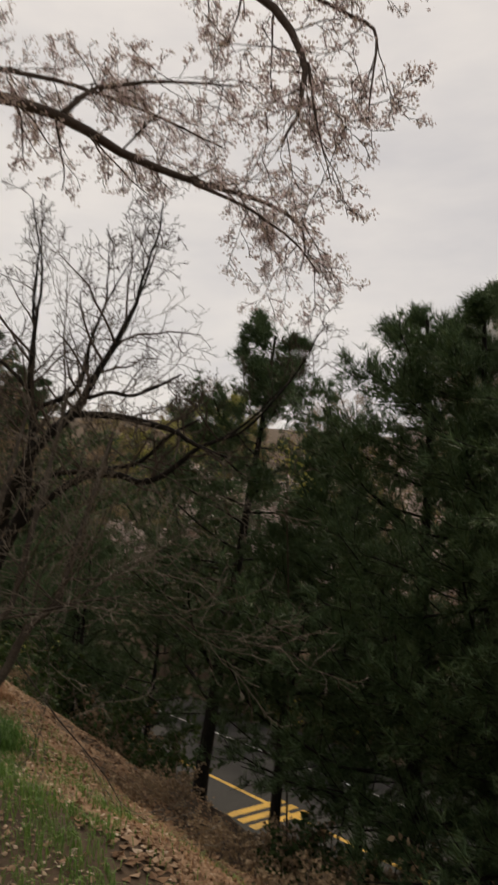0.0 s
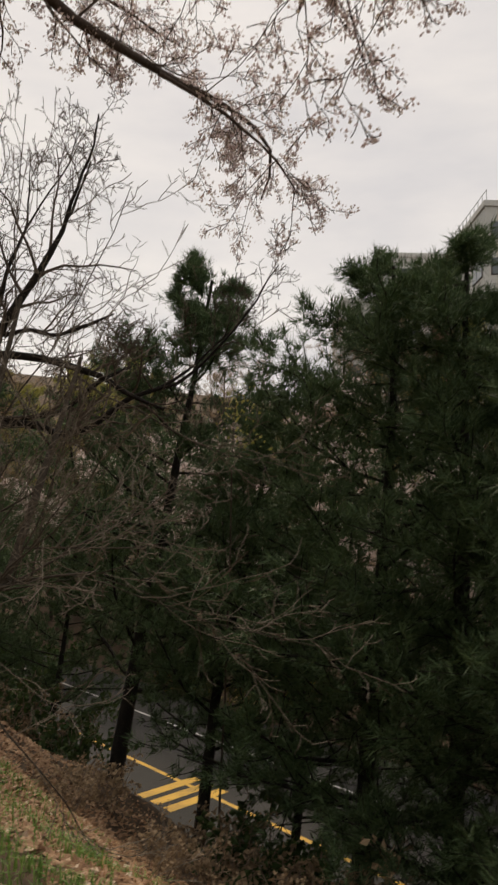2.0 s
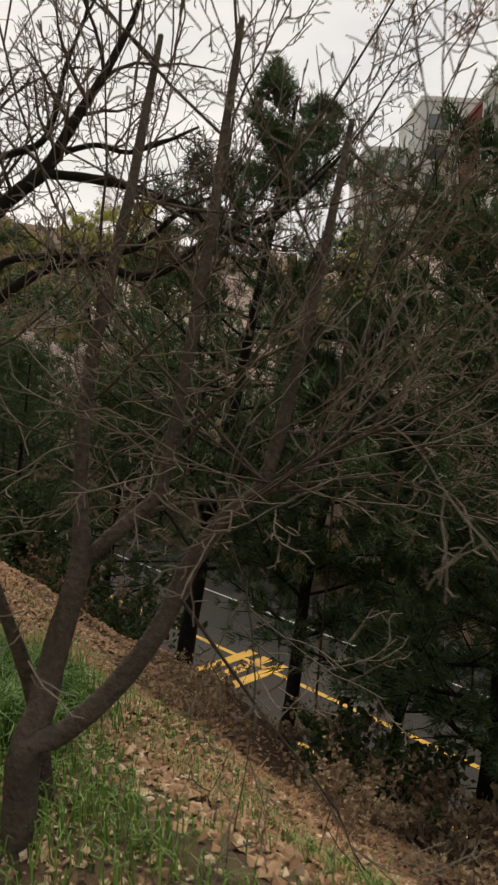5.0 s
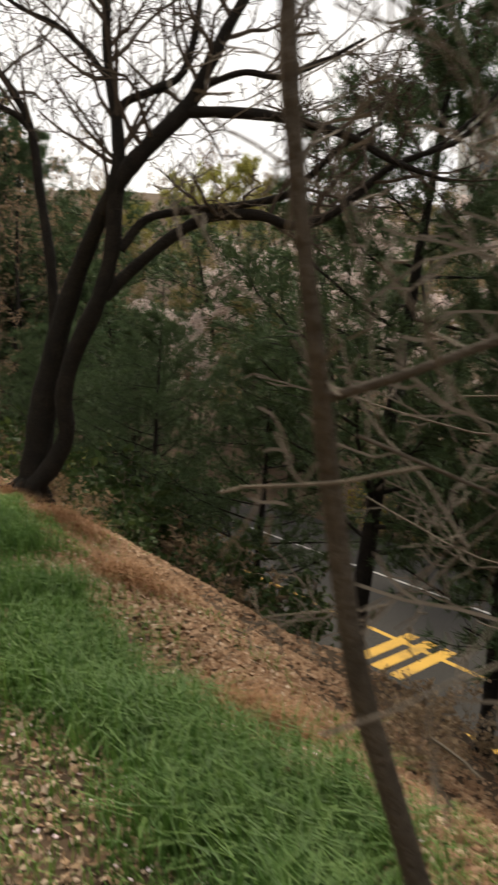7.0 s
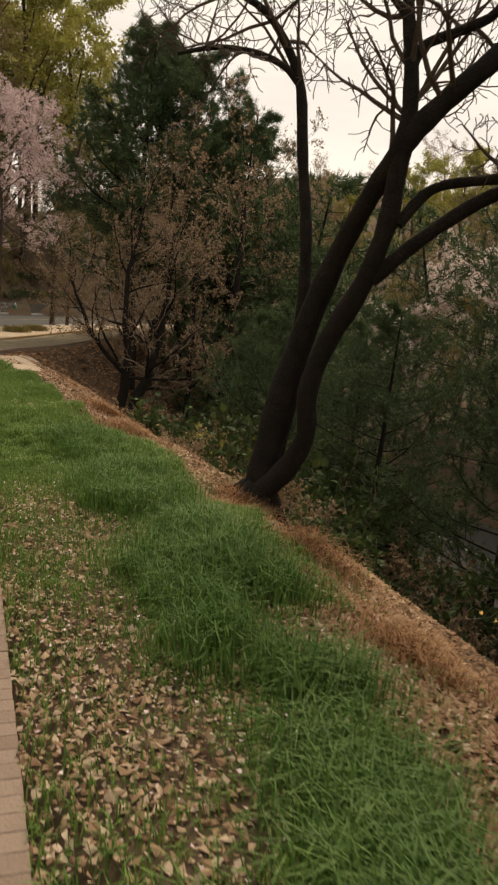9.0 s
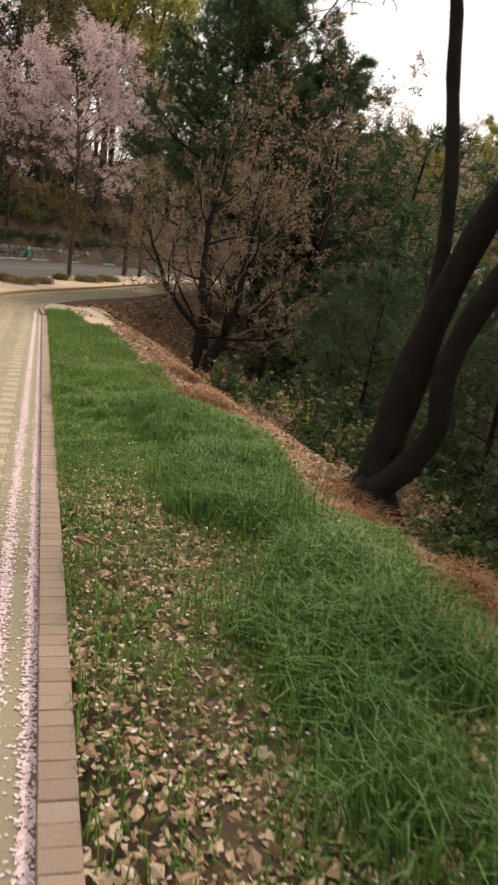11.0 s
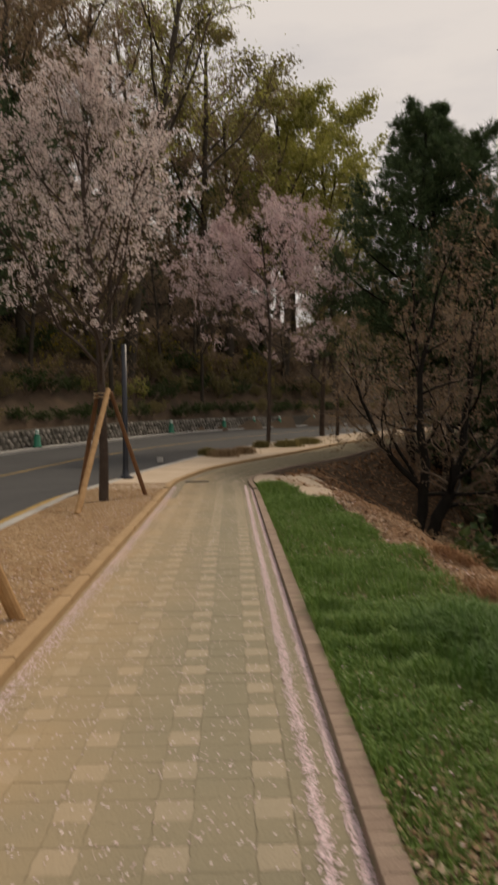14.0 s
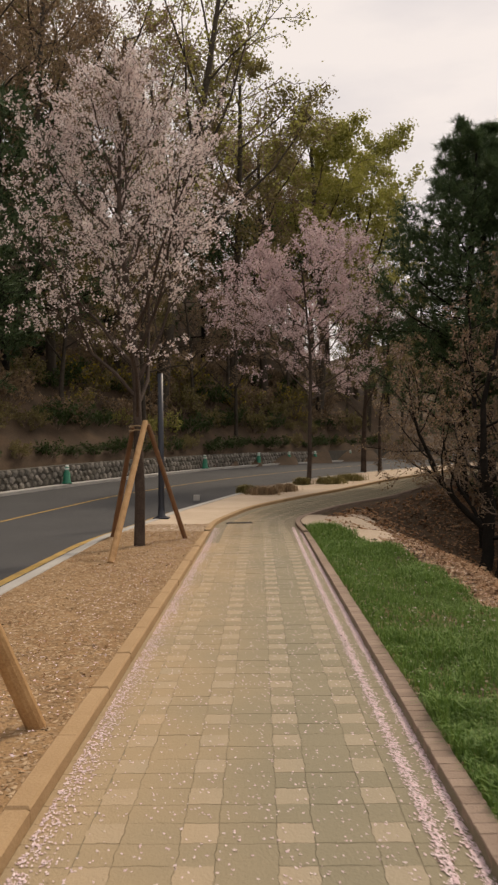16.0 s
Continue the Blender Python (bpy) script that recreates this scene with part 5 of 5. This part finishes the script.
# bare sand inside the bend
na, nr = 40, 8
ang = np.linspace(0, 2 * math.pi, na, endpoint=False)
edge = 1 + 0.16 * np.sin(3 * ang + 0.5) + 0.1 * np.sin(5 * ang + 2)
V = [(1.15, 27.6, float(lie(1.15, 27.6)) + 0.03)]
for r_ in range(1, nr + 1):
    f = r_ / nr
    for a, e_ in zip(ang, edge):
        x, y = 1.15 + 1.35 * f * e_ * math.cos(a), 27.6 + 2.9 * f * e_ * math.sin(a)
        x = max(x, float(path_r(y)) + 0.01)
        V.append((x, y, float(lie(x, y)) + 0.03 * (1 - f ** 4) + 0.012 * math.sin(5 * x + 3 * y) - 0.015 * (f == 1)))
F3 = [(0, 1 + k, 1 + (k + 1) % na) for k in range(na)]
F4 = [(1 + r_ * na + k, 1 + (r_ + 1) * na + k, 1 + (r_ + 1) * na + (k + 1) % na, 1 + r_ * na + (k + 1) % na) for r_ in range(nr - 1) for k in range(na)]
tagged(part("sand_patch", np.array(V), [np.array(F3), np.array(F4)], M["sand"], smooth=True), "pale sand patch inside the bend of the path", "sand", kind="structure")

# ---------------------------------------------------------------- building across the valley
apartment = empty("apartment_building", (55.2, 35.6, 0), "white and red apartment block with ribbon windows beyond the pines", "building")
apartment.rotation_euler = (0, 0, radians(-39))


def block(name, x0, x1, y0, y1, z0, z1, material, floors, wins, label=""):
    """A wing with a parapet, and windows let into its near and side faces."""
    bm = box_bm(x0, x1, y0, y1, z0, z1)
    w = shape(name, bm, material, apartment, label)
    shape("parapet", box_bm(x0 - 0.15, x1 + 0.15, y0 - 0.15, y1 + 0.15, z1, z1 + 0.5, 0.04), M["render_w"] if material is not M["render_r"] else M["render_r"], apartment)
    for f in range(floors):
        zc = z1 - 2.0 - 3.0 * f
        for axis, a, b in wins:
            L = (x1 - x0) if axis == "y" else (y1 - y0)
            c0, c1 = (x0 + a * L, x0 + b * L) if axis == "y" else (y0 + a * L, y0 + b * L)
            if axis == "y":
                win = shape("window", box_bm(c0, c1, y0 - 0.06, y0 + 0.1, zc - 0.75, zc + 0.75, 0.03), M["render_d"], apartment)
                nP = max(1, int((c1 - c0) / 1.2))
                for k in range(nP):
                    p0 = c0 + (c1 - c0) * k / nP
                    shape("pane", box_bm(p0 + 0.07, p0 + (c1 - c0) / nP - 0.07, y0 - 0.09, y0 - 0.05, zc - 0.66, zc + 0.66), M["glass"], win)
            else:
                win = shape("window", box_bm(x0 - 0.06, x0 + 0.1, c0, c1, zc - 0.75, zc + 0.75, 0.03), M["render_d"], apartment)
                nP = max(1, int((c1 - c0) / 1.2))
                for k in range(nP):
                    p0 = c0 + (c1 - c0) * k / nP
                    shape("pane", box_bm(x0 - 0.09, x0 - 0.05, p0 + 0.07, p0 + (c1 - c0) / nP - 0.07, zc - 0.66, zc + 0.66), M["glass"], win)
    return w


block("tall_wing", 0, 16, 0, 12.4, -8, 27.6, M["render_w"], 7, (("y", 0.03, 0.3), ("y", 0.4, 0.65), ("y", 0.75, 0.97), ("x", 0.06, 0.3), ("x", 0.38, 0.62), ("x", 0.72, 0.94)))
block("red_wing", 0.6, 14, 12.4, 22, -8, 27.9, M["render_r"], 0, ())
block("white_wing", -3.6, 6, 22, 34, -8, 30.4, M["render_w"], 6, (("y", 0.08, 0.3), ("x", 0.3, 0.5), ("x", 0.7, 0.9)), "white stair wing")
block("low_wing", -8.4, -3.6, 27, 40, -8, 26.6, M["render_w"], 5, (("y", 0.12, 0.42), ("y", 0.56, 0.9), ("x", 0.2, 0.5)))
for k in range(11):
    V, F = tubes([(np.array([(0.1, k * 1.23, 28.0), (0.1, k * 1.23, 29.0)]), np.array([0.03, 0.03]))], 6)
    part("rail_post", V, F, M["metal"], apartment)
V, F = tubes([(np.array([(0.1, 0, 29.0), (0.1, 12.3, 29.0)]), np.array([0.035, 0.035]))], 6)
part("roof_rail", V, F, M["metal"], apartment)
V, F = tubes([(np.array([(3.0, 20.0, 28.0), (3.0, 20.0, 33.5)]), np.array([0.06, 0.03]))], 6)
part("antenna", V, F, M["metal"], apartment)

# ---------------------------------------------------------------- things by the road
for y, dx in ((41.5, 0.25), (54.4, 0.25), (60.9, 0.25), (64.9, 0.25), (68.1, 0.25), (73, 0.25)):
    b = empty("bollard", (float(wall_x(y)) + dx, y, float(rise(y)) - 0.02), "green plastic bollard with a white cap on the far kerb", "bollard", "road bollards")
    V, F = lathe([(0, 0), (0.2, 0), (0.2, 0.05), (0.15, 0.1), (0.13, 0.45), (0.09, 0.5), (0.085, 0.68), (0, 0.68)], 16)
    part("body", V, F, M["plastic_g"], b, smooth=True)
    V, F = lathe([(0.088, 0.56), (0.092, 0.57), (0.092, 0.63), (0.088, 0.64)], 16)
    part("reflective_band", V, F, M["plastic_w"], b, "white reflective band")
    V, F = lathe([(0.0, 0.76), (0.06, 0.75), (0.08, 0.7), (0.08, 0.68)], 16)
    part("cap", V, F, M["plastic_w"], b, "rounded white cap", smooth=True)

# drain grate and loose block
drain = empty("drain_cover", (-1.55, 28.7, float(rise(28.7)) - 0.062), "rusty iron drain grate set in the path", "drain cover")
shape("frame", box_bm(-0.32, 0.32, -0.13, 0.13, -0.03, 0.004, 0.004), M["cast"], drain)
for k in range(9):
    shape("bar", box_bm(-0.27 + k * 0.065, -0.245 + k * 0.065, -0.1, 0.1, 0.0, 0.014, 0.003), M["rubber"], drain)
tagged(shape("concrete_block", box_bm(-3.18, -2.98, 34.95, 35.15, 0.2, 0.38, 0.02), M["concrete"]), "small grey concrete block on the bare sand", "block")

# dry grass clumps under the roadside cherry
for x, y, w, seed, mt, lb in ((-0.9, 36.4, 0.55, 5, "leaf_rust", "dry brown ornamental grass clump on the sand"), (-0.2, 37.4, 0.5, 6, "leaf_rust", "dry brown ornamental grass clump on the sand"), (1.7, 40.4, 0.6, 7, "leaf_olive", "low olive groundcover mound on the sand"), (2.6, 41.8, 0.6, 8, "leaf_olive", "low olive groundcover mound on the sand"), (0.6, 40.0, 0.3, 9, "leaf_olive", "low olive groundcover mound on the sand"), (-1.5, 36.9, 0.3, 10, "leaf_olive", "low olive groundcover mound on the sand")):
    r2 = np.random.RandomState(seed)
    p = r2.normal(0, w * 0.5, (1500, 3)) * np.array([1, 1, 0])
    V, F = blades(r2, p * 0.8, 0.3, 0.016)
    ob = part("grass_clump", V, F, M[mt])
    ob.location = (x, y, float(rise(y)) - 0.02)
    tagged(ob, lb, "grass clump", "dry grass clumps")

# ropes on the prop joint
for (x, y, z, r) in ((-3.3, 23.88, 2.12, 0.16), (-3.3, 23.88, 2.2, 0.16)):
    a = np.linspace(0, 2 * math.pi, 24)
    V, F = tubes([(np.stack([x + r * np.cos(a), y + r * np.sin(a), z + 0.015 * np.sin(3 * a)], -1), np.full(24, 0.014))], 6)
    tagged(part("rope_loop", V, F, M["rope"]), "straw rope tying props to the cherry trunk", "rope", "prop ropes")

# car far along the road
car = empty("car", (14.2, 66.5, 1.16), "pale grey car with lit amber lamp on the road", "car")
car.rotation_euler = (0, 0, radians(-38))
bm = box_bm(-0.88, 0.88, -2.1, 2.1, 0.28, 0.86, 0.14)
shape("body", bm, M["car_white"], car, smooth=False)
bm = box_bm(-0.76, 0.76, -1.5, 1.2, 0.8, 1.46, 0.2)
shape("cabin", bm, M["car_white"], car)
shape("windscreen", box_bm(-0.64, 0.64, -1.53, -1.46, 0.95, 1.34, 0.02), M["glass"], car)
for sx in (-1, 1):
    shape("side_window", box_bm(sx * 0.765 - 0.015, sx * 0.765 + 0.015, -1.2, 1.0, 0.95, 1.34, 0.01), M["glass"], car)
    shape("headlight", box_bm(sx * 0.62 - 0.17, sx * 0.62 + 0.17, -2.13, -2.05, 0.58, 0.74, 0.02), M["amber"] if sx < 0 else M["plastic_w"], car)
    for yy in (-1.35, 1.35):
        V, F = lathe([(0.0, -0.1), (0.2, -0.1), (0.31, -0.1), (0.33, -0.07), (0.33, 0.07), (0.31, 0.1), (0.2, 0.1), (0, 0.1)], 20)
        wv = np.stack([V[:, 2] + sx * 0.8, V[:, 0] + yy, V[:, 1] + 0.33], -1)
        part("wheel", wv, F, M["rubber"], car)

# ---------------------------------------------------------------- kerbs, stones and pavers, piece by piece
rs = np.random.RandomState(111)
kerb = tagged(part("path_kerb", np.array([(-0.125, -6, -0.2), (-0.005, -6, -0.2), (-0.005, 26.2, -0.2), (-0.125, 26.2, -0.2), (-0.12, -6, -0.012), (-0.006, -6, -0.012), (-0.006, 26.2, -0.012), (-0.12, 26.2, -0.012)]),
                   np.array([[4, 5, 6, 7], [0, 4, 7, 3], [1, 2, 6, 5], [0, 1, 5, 4]]), M["joint"]), "brown brick kerb beside the grass verge", "kerb", kind="structure")


def brick_mesh(name, sx, sy, sz, bev, material):
    bm = box_bm(-sx / 2, sx / 2, -sy / 2, sy / 2, -sz, 0)
    bmesh.ops.bevel(bm, geom=[e for e in bm.edges if all(v.co.z > -0.001 for v in e.verts)], offset=bev, segments=1, affect="EDGES")
    me = bpy.data.meshes.new(name)
    bm.to_mesh(me)
    bm.free()
    me.materials.append(material)
    return me


def piece(name, me, parent, m):
    ob = new(name, me)
    ob.parent = parent
    ob.matrix_basis = m
    return ob


me = brick_mesh("brick", 0.12, 0.0975, 0.1, 0.003, M["kerb_r"])
for k in range(236):
    y = 2.6 + k * 0.1
    piece("brick", me, kerb, pose(-0.06 + rs.normal(0, 0.0012), y, rs.normal(0, 0.001), rs.normal(0, 0.3), 0, rs.normal(0, 0.5)))
bar("bend_kerb", path_r, -0.12, 0.0, 26.2, 60, -0.2, 0.0, M["kerb_r"], "brown brick kerb curving round the bend", "kerb", 0.4)
bar("near_kerb", path_r, -0.12, 0.0, -10, 2.5, -0.2, 0.0, M["kerb_r"], "brown brick kerb beside the verge", "kerb", 0.5)
lk = tagged(part("bed_kerb", np.array([(-2.265, -8, -0.2), (-2.145, -8, -0.2), (-2.145, 26.5, -0.2), (-2.265, 26.5, -0.2), (-2.265, -8, -0.01), (-2.145, -8, -0.01), (-2.145, 26.5, -0.01), (-2.265, 26.5, -0.01)]),
                 np.array([[4, 5, 6, 7], [0, 4, 7, 3], [1, 2, 6, 5]]), M["joint"]), "dusty concrete kerb beside the mulch bed", "kerb", kind="structure")
me = brick_mesh("kerbstone", 0.13, 0.99, 0.2, 0.014, M["kerb_l"])
for k in range(19):
    piece("kerbstone", me, lk, pose(-2.205 + rs.normal(0, 0.003), 8.0 + k, 0.012 + rs.normal(0, 0.003), 0, 0, rs.normal(0, 0.15)))
bar("bend_kerb_inner", path_l, -0.13, 0.0, 26.5, 60, -0.2, 0.01, M["kerb_l"], "dusty concrete kerb round the bend", "kerb", 0.4)


PX, PY = 0.217, 0.201
WIDE = (0.166, 0.268)


def paver_poly(parity, width, gap=0.0012, wave=0.006):
    """The outline of a block whose edges swing in and out."""
    hx, hy = width / 2 - gap, PY / 2 - gap
    o = wave * (1 if parity else -1)
    pts = []
    for cx, cy, dx, dy, nx, ny, sg in ((-hx, -hy, 1, 0, 0, -1, 1), (hx, -hy, 0, 1, 1, 0, -1), (hx, hy, -1, 0, 0, 1, 1), (-hx, hy, 0, -1, -1, 0, -1)):
        for t, w in ((0, 0), (0.3, 0), (0.4, 1), (0.6, 1), (0.7, 0)):
            pts.append((cx + dx * 2 * hx * t + nx * o * sg * w, cy + dy * 2 * hy * t + ny * o * sg * w))
    return np.array(pts)


def paver_arrays(parity, width, depth=0.005):
    p = paver_poly(parity, width)
    n = len(p)
    V = np.concatenate([np.c_[p * 0.997, np.zeros(n)], np.c_[p, np.full(n, -depth)]])
    sides = np.array([[i, i + n, (i + 1) % n + n, (i + 1) % n] for i in range(n)])
    return V, np.arange(n)[None], sides


path_bed = bpy.data.objects["path_bed"]
pm = {}
for par in (0, 1):
    for nm in ("paver", "paver_light"):
        for wd in WIDE:
            V, top, sd_ = paver_arrays(par, wd)
            pm[par, nm, wd] = mesh("paver", V, [top, sd_], M[nm])
near_n = 0
rest = {"paver": ([], [], []), "paver_light": ([], [], [])}
COLS = 7
for r_ in range(int((46 - 3.978) / PY)):
    y = 3.978 + r_ * PY
    xl, xr = float(path_l(y)), float(path_r(y))
    for c_ in range(COLS):
        if y < 26.3:
            x = -0.474 - PX * c_
        else:
            x = xr - 0.474 - (xr - xl - 0.838) * c_ / (COLS - 1)
        light = (c_ % 2 == 0) and (r_ % 2 == 0)
        nm = "paver_light" if light else "paver"
        par = (r_ + c_) % 2
        z = float(rise(y)) - 0.07 + rs.normal(0, 0.0006)
        if 10.6 < y < 17.5 and near_n < 300:
            piece("paver", pm[par, nm, WIDE[c_ % 2]], path_bed, pose(x, y, z, rs.normal(0, 0.12), rs.normal(0, 0.12), 0))
            near_n += 1
        else:
            V, top, sd_ = paver_arrays(par, WIDE[c_ % 2])
            A = rest[nm]
            b = sum(len(v) for v in A[0])
            A[0].append(V + np.array([x, y, z]))
            A[1].append(top + b)
            A[2].append(sd_ + b)
for nm, (a, b, c_) in rest.items():
    ob = part("pavers_far" if nm == "paver" else "light_pavers_far", np.concatenate(a), [np.concatenate(b), np.concatenate(c_)], M[nm], path_bed)
    tagged(ob, kind="stuff")
# border courses beside both kerbs
for x, w in ((-0.259, 0.257), (-2.0, 0.275)):
    me = brick_mesh("border_block", w, 0.199, 0.03, 0.002, M["paver"])
    for k in range(88):
        piece("border_block", me, path_bed, pose(x, 9.0 + 0.201 * k, -0.0712 + rs.normal(0, 0.0006), 0, 0, rs.normal(0, 0.15)))
    bar("border_course", (lambda a: (lambda y: a + 0 * np.asarray(y, float)))(x), -w / 2, w / 2, -8, 8.85, -0.12, -0.071, M["paver"], "grey paved border course", "path", 0.5, parent=path_bed)

# stone wall below the hill
wall = bar("stone_wall", wall_x, -0.45, -0.05, 28, 88, -0.3, 0.72, M["mortar"], "low rubble stone retaining wall along the road", "wall", 0.7)
bm = bmesh.new()
bmesh.ops.create_icosphere(bm, subdivisions=1, radius=0.2)
for v in bm.verts:
    v.co.x *= 0.5
    v.co *= 0.9 + 0.25 * noise.noise(v.co * 7)
me = bpy.data.meshes.new("stone")
bm.to_mesh(me)
bm.free()
me.materials.append(M["stone"])
cnt, y = 0, 36.0
while cnt < 297:
    slope = float(wall_x(y + 0.5) - wall_x(y)) / 0.5
    for row in range(3):
        yy = y + (0.17 if row % 2 else 0)
        piece("stone", me, wall, pose(float(wall_x(yy)) - 0.05, yy, float(rise(yy)) + 0.1 + row * 0.24 + rs.normal(0, 0.02), rs.choice([-45, 45]) + rs.normal(0, 12), 0, -math.degrees(math.atan(slope))) @ Matrix.Diagonal((1, rs.uniform(0.75, 1.05), rs.uniform(0.6, 0.8), 1)))
        cnt += 1
    y += 0.36 / math.sqrt(1 + slope * slope)
